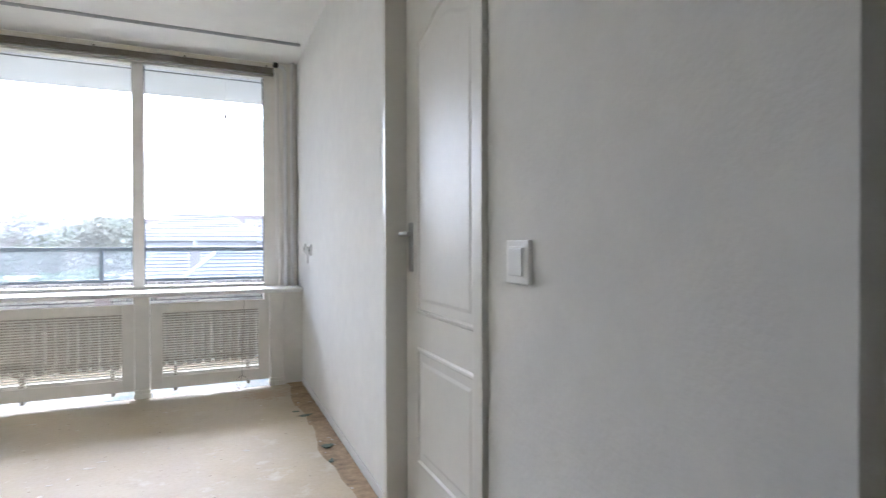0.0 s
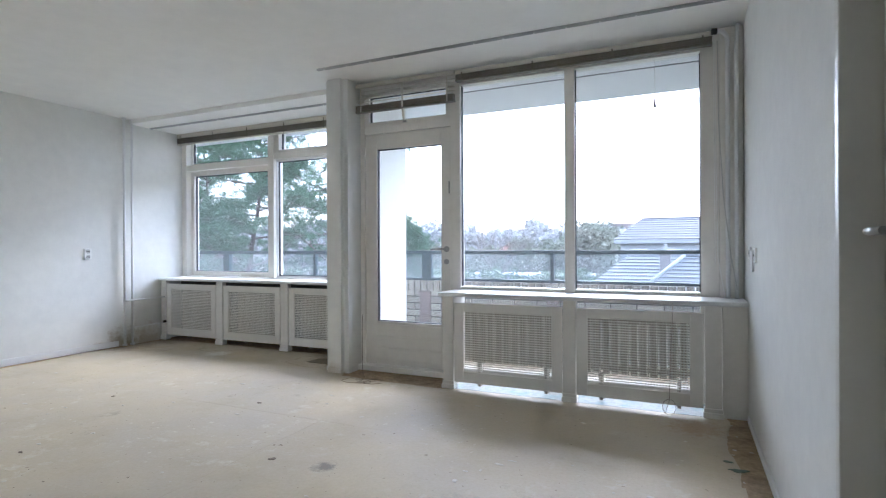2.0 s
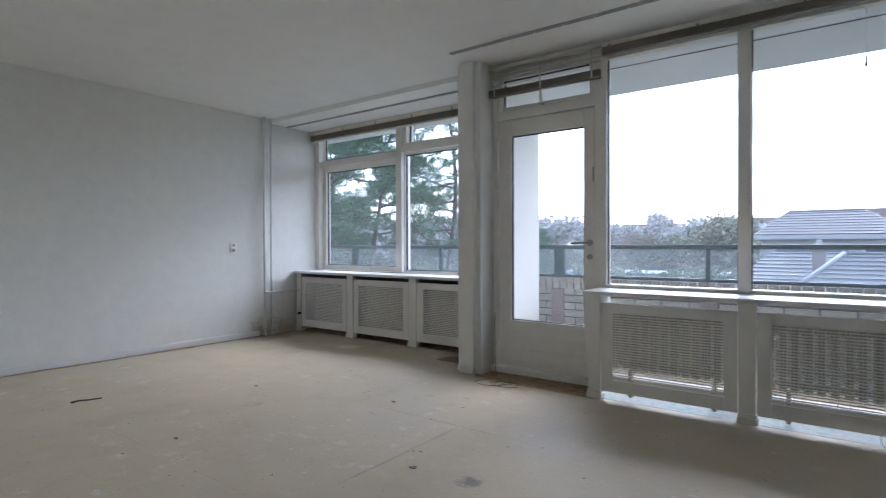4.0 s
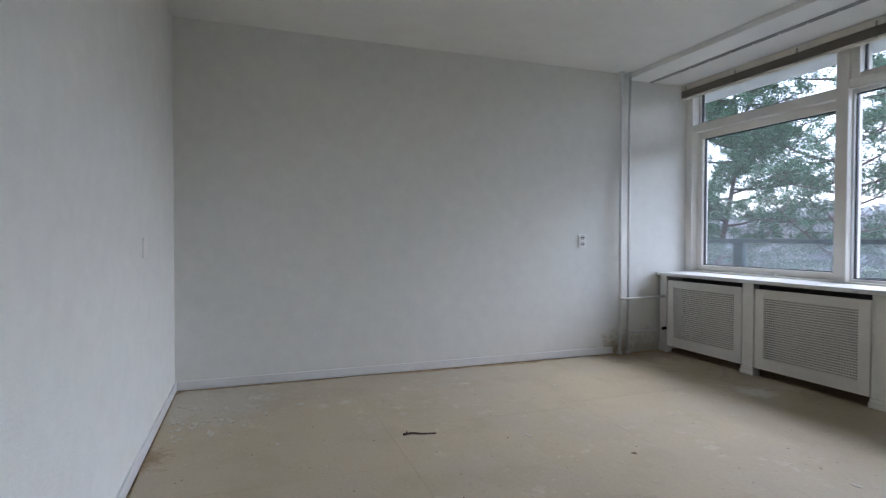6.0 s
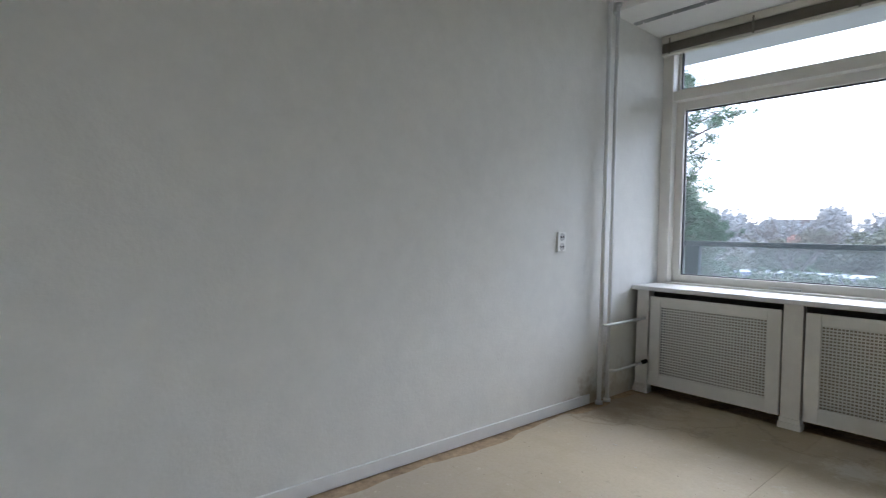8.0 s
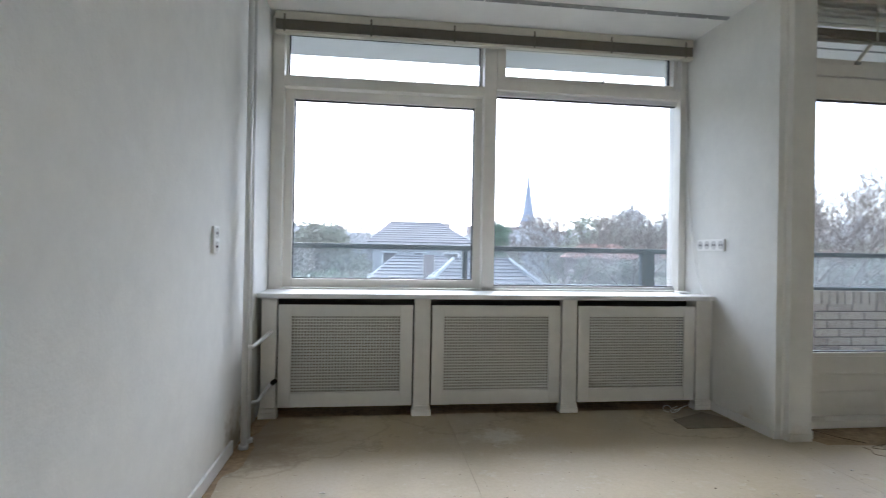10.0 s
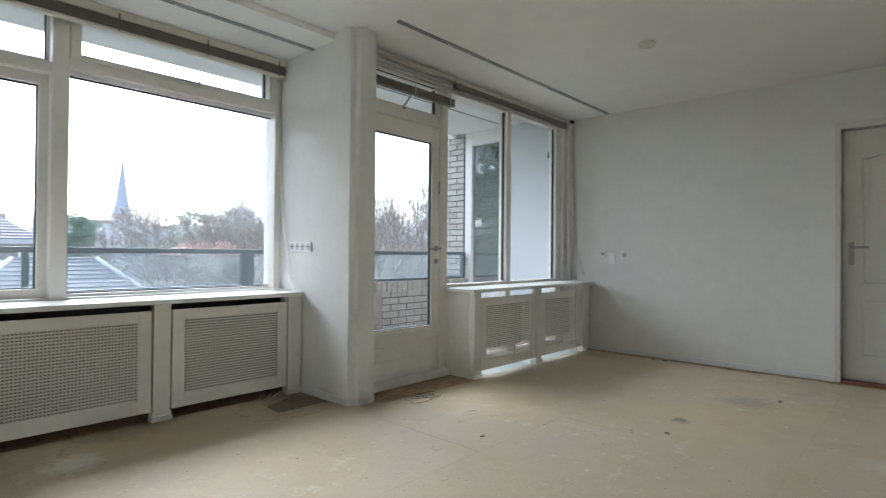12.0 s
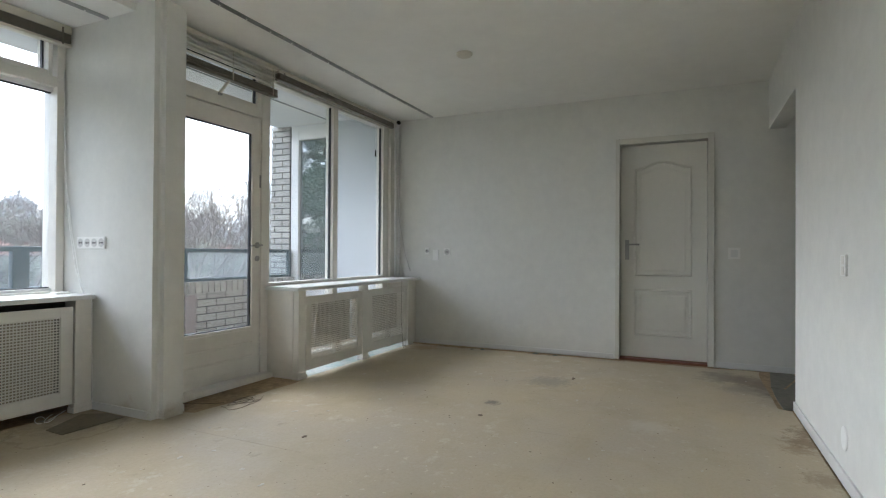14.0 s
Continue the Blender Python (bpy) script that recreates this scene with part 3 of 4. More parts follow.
DY0, DY1 = 2.345, 3.10
door_i = thing("door_1", (E + 0.05, (DY0 + DY1) / 2, 0), "closed white door with an arched raised panel over a square one", "door", "", "structure")
XL = E + 0.068
leaf = part("door_leaf", bx(XL, XL + 0.04, DY0, DY1, 0.022, 2.055, bevel=0.003), DOORPAINT, door_i)


def raised(y_a, y_b, z_a, z_b, rise):
    o = []
    for inset, xx in ((0.0, XL - 0.0005), (0.006, XL - 0.006), (0.014, XL - 0.007), (0.024, XL + 0.004), (0.034, XL + 0.004), (0.062, XL - 0.003)):
        r = rise * (1 - inset * 3)
        o.append(arch_outline(y_a + inset, y_b - inset, z_a + inset, z_b - inset, r, xx))
    return bridge(o)


part("door_panel", raised(DY0 + 0.125, DY1 - 0.125, 0.80, 1.83, 0.065), DOORPAINT, leaf, "arched raised panel")
part("door_panel", raised(DY0 + 0.125, DY1 - 0.125, 0.23, 0.675, 0.0), DOORPAINT, leaf, "square raised panel")
part("door_casing", boxes((E - 0.018, E + 0.165, DY0 - 0.056, DY0 - 0.003, 0, 2.112), (E - 0.018, E + 0.165, DY1 + 0.003, DY1 + 0.04, 0, 2.112), (E - 0.0175, E + 0.165, DY0 - 0.003, DY1 + 0.003, 2.06, 2.112), bevel=0.004), DOORPAINT, door_i)
part("threshold", bx(E - 0.01, E + 0.16, DY0 - 0.003, DY1 + 0.003, -0.005, 0.018, bevel=0.003), REDWOOD, door_i, "red-brown wooden threshold")
part("back_plate", bx(XL - 0.006, XL, DY1 - 0.078, DY1 - 0.04, 0.955, 1.145, bevel=0.002), STEEL, leaf, "tall steel lock plate")
part("door_handle", tube([(XL, DY1 - 0.06, 1.10), (XL - 0.045, DY1 - 0.06, 1.10), (XL - 0.05, DY1 - 0.075, 1.10), (XL - 0.05, DY1 - 0.175, 1.10)], 0.009), STEEL, leaf, "steel lever handle")

# ---- skirtings ----
solid("baseboard", boxes((W + 0.001, W + 0.013, S + 0.012, 5.44, 0, 0.06), (W + 0.013, OPEN_X, S + 0.001, S + 0.012, 0, 0.06), bevel=0.002), WHITE, "low white-painted baseboard along two walls", "baseboard", "structure")
solid("trim", boxes((E - 0.011, E - 0.001, S - 0.3, DY0 - 0.07, 0, 0.05), (E - 0.011, E - 0.001, DY1 + 0.055, CE - 0.02, 0, 0.045), (PX0 - 0.011, PX0 - 0.001, PY + 0.07, CW - 0.01, 0, 0.05), bevel=0.002), WHITE, "low white-painted skirting trim", "baseboard", "structure")


# ---- blinds and curtain tracks ----
def blind(x0, x1, y, top, n_stack, label, rail_material, head, slats_open=0, gap=0.022):
    root = thing("venetian_blind", ((x0 + x1) / 2, y, top), label, "blind", "raised blinds above the windows")
    part("head_rail", bx(x0, x1, y - 0.02, y + 0.02, top - head, top, bevel=0.002), CREAM, root)
    z = top - head - 0.003
    for i in range(slats_open):
        z -= gap
        bm = bmesh.new()
        for u0, u1, h0, h1 in ((-0.024, -0.008, 0.0, 0.0022), (-0.008, 0.008, 0.0022, 0.0022), (0.008, 0.024, 0.0022, 0.0)):
            v = [bm.verts.new(p) for p in ((x0 + 0.005, y + u0, z + h0), (x1 - 0.005, y + u0, z + h0), (x1 - 0.005, y + u1, z + h1), (x0 + 0.005, y + u1, z + h1))]
            bm.faces.new(v)
        bmesh.ops.remove_doubles(bm, verts=bm.verts, dist=0.0001)
        bmesh.ops.solidify(bm, geom=bm.faces[:], thickness=0.0006)
        bmesh.ops.rotate(bm, verts=bm.verts, cent=(0, y, z), matrix=Matrix.Rotation(radians(14 - 3 * i + 3 * math.sin(i * 2.1)), 3, "X"))
        part("slat", bm, CREAM, root)
    for i in range(n_stack):
        z -= 0.0052
        part("slat", bx(x0 + 0.005 + 0.002 * (i % 2), x1 - 0.005 - 0.002 * (i % 3), y - 0.024, y + 0.024, z, z + 0.0034), SLAT, root)
    part("bottom_rail", bx(x0 + 0.003, x1 - 0.003, y - 0.024, y + 0.024, z - 0.020, z - 0.003, bevel=0.003), rail_material, root)
    k = max(2, round((x1 - x0) / 0.62))
    for i in range(k + 1):
        x = x0 + 0.06 + (x1 - x0 - 0.12) * i / k
        part("ladder_tape", bx(x - 0.006, x + 0.006, y - 0.0262, y - 0.0255, z - 0.015, top - 0.02), SLAT if slats_open == 0 else CREAM, root)
    return root


blind(W + 0.03, PX0 - 0.018, 6.20, 2.476, 12, "raised taupe venetian blind stacked under a cream head rail", CREAM, 0.05)
blind(-0.99, 0.86, 5.53, 2.492, 7, "raised taupe venetian blind stacked at the window head", SLAT, 0.03)
blind(-1.94, -1.0, 5.53, 2.500, 8, "half-raised cream venetian blind over the balcony door", SLAT, 0.03, 5, 0.031)


def track(x0, x1, y, z, label):
    root = thing("curtain_track", ((x0 + x1) / 2, y, z), label, "curtain track", "curtain tracks on the ceiling")
    part("rail_profile", boxes((x0, x1, y - 0.012, y - 0.007, z - 0.014, z), (x0, x1, y + 0.007, y + 0.012, z - 0.014, z), (x0, x1, y - 0.007, y + 0.007, z - 0.004, z)), ALU, root)
    n = 14
    for i in range(n):
        x = x0 + (x1 - x0) * (i + 0.3) / n
        part("glider", bx(x - 0.003, x + 0.003, y - 0.004, y + 0.004, z - 0.02, z - 0.006), PLASTIC, root)
    return root


track(W + 0.02, PX0 - 0.01, 5.83, H - 0.045, "thin aluminium curtain track under the soffit")
track(-2.03, 1.0, 5.10, H, "thin aluminium curtain track on the ceiling")

# ---- pipes ----
pipe = thing("heating_pipes", (W + 0.05, 5.53, 0), "white-painted pair of heating risers with branch pipes in the corner", "pipe")
part("riser", tube([(W + 0.05, 5.485, 0), (W + 0.05, 5.485, H)], 0.0145, 12), WHITE, pipe)
part("riser", tube([(W + 0.05, 5.575, 0), (W + 0.05, 5.575, H)], 0.0125, 12), WHITE, pipe)
part("branch_pipe", tube([(W + 0.05, 5.485, 0.505), (W + 0.085, 5.49, 0.50), (W + 0.088, 5.7, 0.503), (W + 0.09, 5.93, 0.508), (W + 0.09, 6.02, 0.51)], 0.010), WHITE, pipe)
part("branch_pipe", tube([(W + 0.05, 5.575, 0.20), (W + 0.09, 5.6, 0.20), (W + 0.09, 5.9, 0.205), (W + 0.09, 6.02, 0.207)], 0.009), WHITE, pipe)
for yy, zz in ((5.485, 0), (5.575, 0), (5.485, H - 0.02), (5.575, H - 0.02)):
    part("pipe_collar", tube([(W + 0.05, yy, zz), (W + 0.05, yy, zz + 0.02)], 0.024, 12), WHITE, pipe)
pipe2 = thing("heating_pipe", (0.935, 5.52, SILL), "white-painted pipe riser with an elbow beside the window", "pipe")
part("riser", tube([(0.945, 5.53, SILL), (0.945, 5.53, 2.40), (0.94, 5.50, 2.44), (0.915, 5.47, 2.46), (0.88, 5.455, 2.465)], 0.014, 12), WHITE, pipe2)
part("riser", tube([(0.995, 5.515, SILL), (0.995, 5.515, 2.36), (1.0, 5.53, 2.44), (1.005, 5.545, H)], 0.0125, 12), WHITE, pipe2)
part("pipe_end", tube([(0.88, 5.455, 2.465), (0.85, 5.45, 2.465)], 0.02, 12), BLACKSEAL, pipe2, "dark open pipe end")


# ---- sockets and switches ----
def plate(name, centre, normal, w, h, label, category, gangs=0, vertical=True, rocker=False, holes=True):
    root = thing(name, centre, label, category)
    c, nn = Vector(centre), Vector(normal)
    side = Vector((0, 0, 1)).cross(nn)

    def slab(u0, u1, v0, v1, d0, d1, bevel):
        bm = bx(u0, u1, d0, d1, v0, v1, bevel=bevel)
        rot = Matrix((side, nn, Vector((0, 0, 1)))).transposed()
        for v in bm.verts:
            v.co = rot @ v.co + c
        bmesh.ops.recalc_face_normals(bm, faces=bm.faces)
        return bm
    part("cover_plate", slab(-w / 2, w / 2, -h / 2, h / 2, 0, 0.011, 0.003), PLASTIC, root)
    if rocker:
        part("inner_frame", slab(-w * 0.34, w * 0.34, -h * 0.36, h * 0.36, 0.010, 0.0125, 0.001), PLASTIC, root)
        part("rocker", slab(-w * 0.30, w * 0.30, -h * 0.32, h * 0.32, 0.012, 0.017, 0.003), WHITE, root)
    for i in range(gangs):
        off = (i - (gangs - 1) / 2)
        u, v = (0, off * h / gangs) if vertical else (off * w / gangs, 0)
        a = min(w if vertical else w / gangs, h / gangs if vertical else h) * 0.40
        if holes:
            ring = [[(u + rr * math.cos(t), v + rr * math.sin(t), dd) for t in (2 * math.pi * k / 20 for k in range(20))] for rr, dd in ((a, 0.0108), (a * 0.96, 0.0128), (a * 0.86, 0.0128), (a * 0.82, 0.0112))]
            bm = bridge([[tuple(c + side * p[0] + nn * p[2] + Vector((0, 0, p[1]))) for p in o] for o in ring])
            # well is darker than its plate: recess shade put into the colour
            part("socket_well", bm, SHADEPLASTIC, root)
        else:
            part("socket_well", slab(u - a, u + a, v - a, v + a, 0.0105, 0.0125, 0.0008), TRIM, root)
        if holes:
            # near-black slabs stand in for the unlit contact holes
            for s in (-0.0095, 0.0095):
                part("socket_hole", slab(u + s - 0.0052, u + s + 0.0052, v - 0.0052, v + 0.0052, 0.0108, 0.0122, 0), DARK, root, "dark slab standing for a contact hole")
    return root


plate("wall_socket", (W, 5.112, 1.02), (1, 0, 0), 0.075, 0.115, "white double wall socket on the plain wall", "socket", 2)
plate("light_switch", (E, 2.132, 1.02), (-1, 0, 0), 0.095, 0.10, "white square light switch beside the door", "switch", rocker=True)
plate("blank_plate", (E, 5.17, 1.03), (-1, 0, 0), 0.055, 0.075, "small white telephone plate on the wall", "socket", 1)
plate("blank_plate", (E, 5.065, 0.985), (-1, 0, 0), 0.07, 0.12, "blank white cover plate on the wall", "cover plate")
plate("wall_socket", (E, 4.925, 1.02), (-1, 0, 0), 0.08, 0.08, "white single wall socket", "socket", 1)
plate("wall_socket", (PX0, 5.975, 1.06), (-1, 0, 0), 0.28, 0.075, "white strip of four wall sockets on the pier", "socket", 4, False)
plate("light_switch", (-3.925, S, 0.993), (0, 1, 0), 0.085, 0.096, "plain white switch plate on the wall", "switch", 2, True, False, False)
plate("light_switch", (-1.46, S, 0.964), (0, 1, 0), 0.085, 0.094, "plain white switch plate near the passage", "switch", 2, True, False, False)
solid("round_cover", bridge([[(-1.45 + r * math.cos(a), S + d, 0.20 + r * math.sin(a)) for a in (2 * math.pi * k / 24 for k in range(24))] for r, d in ((0.055, 0.0), (0.053, 0.004), (0.045, 0.006))]), PLASTIC,
      "round white blanking cover low on the wall", "cover plate")
lamp = solid("ceiling_boss", bridge([[(-0.6 + r * math.cos(a), 4.05 + r * math.sin(a), z) for a in (2 * math.pi * k / 28 for k in range(28))] for r, z in ((0.062, H), (0.062, H - 0.012), (0.052, H - 0.022), (0.02, H - 0.026))]), CREAM,
             "small round cream cover on the ceiling", "ceiling cover")
# ---- small things in the room ----
twig = thing("stick", (-3.67, 3.2, 0), "thin dry broken stick lying on the bare floor", "stick")
part("stem", tube([(-3.695, 3.105, 0.008), (-3.685, 3.15, 0.013), (-3.67, 3.2, 0.009), (-3.655, 3.275, 0.008)], 0.0065, 7, ends=0.004), TWIG, twig)
part("side_twig", tube([(-3.69, 3.135, 0.01), (-3.72, 3.13, 0.006), (-3.745, 3.14, 0.005)], 0.004, 6, ends=0.002), TWIG, twig)
cable = thing("white_cable", (PX0 - 0.02, 6.15, SILL), "thin white cable hanging down the pier to the sill", "cable")
part("strand", tube([(PX0 - 0.012, 6.27, 2.2), (PX0 - 0.012, 6.255, 1.6), (PX0 - 0.014, 6.20, 1.2), (PX0 - 0.02, 6.12, 0.9), (PX0 - 0.03, 6.02, SILL + 0.006), (PX0 - 0.035, 5.935, SILL + 0.007),
                     (PX0 - 0.036, 5.915, SILL - 0.05), (PX0 - 0.03, 5.92, 0.4), (PX0 - 0.035, 5.90, 0.06)], 0.0035, 6), PLASTIC, cable)
part("strand", tube([(PX0 - 0.014, 6.262, 2.2), (PX0 - 0.016, 6.24, 1.5), (PX0 - 0.02, 6.15, 1.1), (PX0 - 0.025, 6.07, 0.85), (PX0 - 0.035, 6.0, SILL + 0.006)], 0.003, 6), PLASTIC, cable)
cable2 = thing("hanging_cable", (0.90, 5.48, SILL), "thin white cable hanging beside the window", "cable")
part("strand", tube([(0.872, 5.50, 2.42), (0.875, 5.50, 1.6), (0.885, 5.49, 1.0), (0.92, 5.40, SILL + 0.01)], 0.003, 6), PLASTIC, cable2)
part("strand", tube([(0.862, 5.50, 2.42), (0.866, 5.50, 1.5), (0.868, 5.49, 0.95)], 0.0025, 6), PLASTIC, cable2)
part("strand", tube([(0.885, 5.50, 2.42), (0.89, 5.495, 1.9), (0.915, 5.47, 1.4), (0.955, 5.41, 1.0), (0.985, 5.36, SILL + 0.07)], 0.0028, 6), SHADEPLASTIC, cable2, "grey cable slanting to the wall")
loose = thing("loose_wire", (0.60, CE - 0.03, 0), "thin dark wire hanging in front of a radiator cover", "wire")
part("strand", tube([(0.615, CE - 0.027, SILL - 0.02), (0.612, CE - 0.026, 0.55), (0.60, CE - 0.03, 0.30), (0.595, CE - 0.05, 0.10), (0.57, CE - 0.08, 0.012), (0.52, CE - 0.09, 0.005)], 0.0014, 6), WIRE, loose)
part("loop", tube([(0.595 + 0.03 * math.cos(a) * 1.3, CE - 0.07, 0.06 + 0.05 * math.sin(a)) for a in (0.5 * i for i in range(14))], 0.0012, 5), WIRE, loose)
cord = thing("blind_cord", (0.5, 5.52, 1.9), "thin blind cord with a dark tassel in front of the pane", "cord")
part("strand", tube([(0.50, 5.525, 2.40), (0.502, 5.525, 2.10)], 0.0015, 5), PLASTIC, cord)
part("tassel", tube([(0.502, 5.525, 2.10), (0.502, 5.525, 2.075), (0.502, 5.525, 2.03)], 0.004, 8, ends=0.009), DARK, cord, "dark plastic tassel")
rng = random.Random(5)
coil = thing("wire_tangle", (-1.68, 5.16, 0), "tangle of thin brown wire on the floor by the balcony door", "wire")
for k in range(5):
    cx, cy, r0 = -1.66 + rng.uniform(-0.07, 0.08), 5.18 + rng.uniform(-0.05, 0.05), rng.uniform(0.05, 0.10)
    pts = [(cx + r0 * (1 + 0.25 * math.sin(3 * a + k)) * math.cos(a) * 1.2, cy + r0 * math.sin(a) * 0.7, 0.004 + 0.008 * (1 + math.sin(2 * a + k)) * 0.5) for a in (0.35 * i + k for i in range(15))]
    part("loop", tube(pts, 0.0015, 5), WIRE, coil)
solid("sill_packet", bx(-2.30, -2.215, 6.12, 6.19, SILL, SILL + 0.014, bevel=0.004), PLASTIC, "small white flat bracket lying on the window sill", "bracket")
plug = thing("pipe_stub", (W + 0.10, 5.93, 0.215), "dark short pipe stub at the end of the cover", "pipe")
part("stub", tube([(W + 0.105, 5.915, 0.215), (W + 0.112, 5.95, 0.22)], 0.014, 10), DARK, plug)


def blob(cx, cy, rx, ry, seed, top=0.0012, n=18, bm=None):
    g = random.Random(seed)
    ph = [g.uniform(0, 6.28) for _ in range(4)]
    pts = []
    for k in range(n):
        a = 2 * math.pi * k / n
        r = 1 + 0.22 * math.sin(2 * a + ph[0]) + 0.2 * math.sin(3 * a + ph[1]) + 0.14 * math.sin(5 * a + ph[2]) + 0.1 * math.sin(7 * a + ph[3])
        pts.append((cx + rx * r * math.cos(a), cy + ry * r * math.sin(a)))
    return prism(pts, "z", -0.002, top, bm)


solid("lino_scrap", prism([(-2.56, 5.60), (-2.20, 5.60), (-2.20, 5.76), (-2.28, 5.89), (-2.40, 5.83), (-2.55, 5.76)], "z", 0.0005, 0.004), SCRAP, "torn scrap of dark olive lino by the pier", "lino scrap")
g = random.Random(11)
pale, dark, chips = bmesh.new(), bmesh.new(), bmesh.new()
for i in range(240):
    near = g.random() < 0.6
    x, y = (g.uniform(W + 0.1, -4.0), S + abs(g.gauss(0.06, 0.24)) + 0.05) if near else (g.uniform(W + 0.2, E - 0.3), g.uniform(S + 0.15, 5.0))
    q = abs(g.gauss(0.003, 0.005)) + 0.002
    blob(x, y, q * g.uniform(0.8, 2.4), q, i, 0.0008 + i * 0.00001, 7, pale)
for i in range(26):
    blob(g.uniform(0.88, 1.0), g.uniform(3.3, 5.2), g.uniform(0.003, 0.012), g.uniform(0.003, 0.012), 1300 + i, -0.003 + i * 0.00002, 8, pale)
for i in range(34):
    blob(g.uniform(W + 0.2, E - 0.3), g.uniform(S + 0.2, 5.2), g.uniform(0.002, 0.008), g.uniform(0.002, 0.005), 500 + i, 0.0016 + i * 0.00001, 7, dark)
for i, (x, y, rx, ry) in enumerate(((0.02, 3.34, 0.03, 0.014), (-1.22, 3.67, 0.018, 0.014), (-2.5, 3.2, 0.014, 0.01), (-3.1, 4.1, 0.012, 0.01), (-2.0, 4.4, 0.015, 0.012))):
    blob(x, y, rx, ry, int(x * 77), 0.003 + i * 0.00002, 12, dark)
for x, y, rx, ry in ((0.92, 4.46, 0.035, 0.02), (0.88, 4.56, 0.02, 0.012), (0.95, 3.9, 0.025, 0.03), (0.93, 3.7, 0.012, 0.02)):
    blob(x, y, rx, ry, int(y * 91), 0.003, 12, chips)
solid("underlay_scraps", chips, GREENBIT, "small green underlay scraps stuck to the bare edge", "floor scraps", "stuff")
coil2 = thing("white_wire_tangle", (-2.55, 5.9, 0), "loose loops of thin white wire under the radiator cover", "wire")
for k in range(3):
    cx, cy, r0 = -2.50 + 0.05 * k, 5.91 + rng.uniform(-0.02, 0.02), rng.uniform(0.02, 0.04)
    part("loop", tube([(cx + r0 * math.cos(a) * 1.3, cy + r0 * math.sin(a) * 0.5, 0.005 + 0.018 * (1 + math.sin(a + k))) for a in (0.45 * i + k for i in range(12))], 0.002, 5), PLASTIC, coil2)
lead = thing("thin_cable", (-1.9, 5.5, 0), "thin grey cable hanging down beside the balcony door", "cable")
part("strand", tube([(-1.925, 5.59, 0.48), (-1.925, 5.58, 0.40), (-1.905, 5.55, 0.25), (-1.87, 5.50, 0.012), (-1.80, 5.40, 0.004), (-1.72, 5.30, 0.004)], 0.0022, 6), WIRE, lead)
solid("filler_spots", pale, PLASTERSPOT, "scattered pale filler crumbs on the floor", "floor spots", "stuff")
solid("dirt_spots", dark, DIRT, "scattered dark crumbs on the floor", "floor spots", "stuff")

# ---- balcony ----
LEADGREY = mat("grey_joint", (0.25, 0.26, 0.27), 0.8, grain=0.1, grain_scale=20)
solid("balcony_floor", bx(-12, 0.99, 5.70, 7.4, -0.25, -0.03), PAVING, "grey concrete balcony floor", "balcony", "structure")
solid("balcony_soffit", bx(-12, 6, 5.72, 7.30, 2.60, 2.85), CONCRETE, "white-painted underside of the balcony above", "ceiling", "structure")
solid("facade_upper", bx(-12, 6, 5.74, 5.95, 2.85, 5.0), BRICK, "cream brick facade above the balcony", "wall", "structure")
solid("facade_west", bx(-12, W - 0.2, 5.8, 6.0, -6.5, 2.6), BRICK, "cream brick facade beside the flat", "wall", "structure")
solid("soffit_joint", bx(-9, 0.99, 6.43, 6.445, 2.594, 2.602), LEADGREY, "thin grey joint line in the balcony soffit", "trim", "structure")
rail = thing("balcony_rail", (-1.9, RAIL_Y, 0.68), "dark green steel balcony rail with hazy glass panels", "rail", "", "structure")
part("top_rail", bx(-9.0, 0.985, RAIL_Y - 0.025, RAIL_Y + 0.025, 1.00, 1.04, bevel=0.004), RAILPAINT, rail)
part("bottom_rail", bx(-9.0, 0.985, RAIL_Y - 0.02, RAIL_Y + 0.02, 0.70, 0.73, bevel=0.004), RAILPAINT, rail)
posts = [(-8.1, 0.05), (-6.6, 0.02), (-5.12, 0.055), (-3.61, 0.018), (-2.02, 0.055), (-0.57, 0.018), (0.965, 0.018)]
for x, w in posts:
    part("rail_post", bx(x - w, x + w, RAIL_Y - 0.03, RAIL_Y + 0.03, 0.66, 1.005, bevel=0.004), RAILPAINT, rail)
for (a, wa), (b, wb) in zip(posts, posts[1:]):
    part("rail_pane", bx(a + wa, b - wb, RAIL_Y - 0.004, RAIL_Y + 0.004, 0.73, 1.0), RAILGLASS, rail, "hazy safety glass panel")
SIDE = 1.0
side = thing("neighbour_bay", (SIDE, 6.5, 0), "white side bay with a tall reflecting window and panel", "bay", "", "structure")
part("bay_panel", bx(SIDE, SIDE + 0.1, 5.695, 6.39, -0.1, 2.6), PANEL, side, "plain white facade panel")
bay_frame = boxes((SIDE - 0.01, SIDE + 0.09, 6.393, 6.48, -0.1, 2.6), (SIDE - 0.01, SIDE + 0.09, 6.965, 7.08, -0.1, 2.6), (SIDE - 0.008, SIDE + 0.09, 6.48, 6.965, 2.42, 2.6), (SIDE - 0.008, SIDE + 0.09, 6.48, 6.965, -0.1, 0.55), bevel=0.004)
part("bay_frame", bay_frame, WHITE, side)
MIRRORGLASS = mat("dark_reflecting_glass", (0.11, 0.13, 0.12), 0.02, metal=0.0, grain=0.05, grain_scale=3)
MIRRORGLASS.node_tree.nodes["Principled BSDF"].inputs["IOR"].default_value = 3.2
part("bay_pane", bx(SIDE + 0.03, SIDE + 0.04, 6.48, 6.965, 0.55, 2.42), MIRRORGLASS, side, "dark pane that mirrors a tree")
part("bay_back", bx(SIDE + 0.101, SIDE + 0.2, 5.7, 7.075, -0.1, 2.6), PANEL, side)
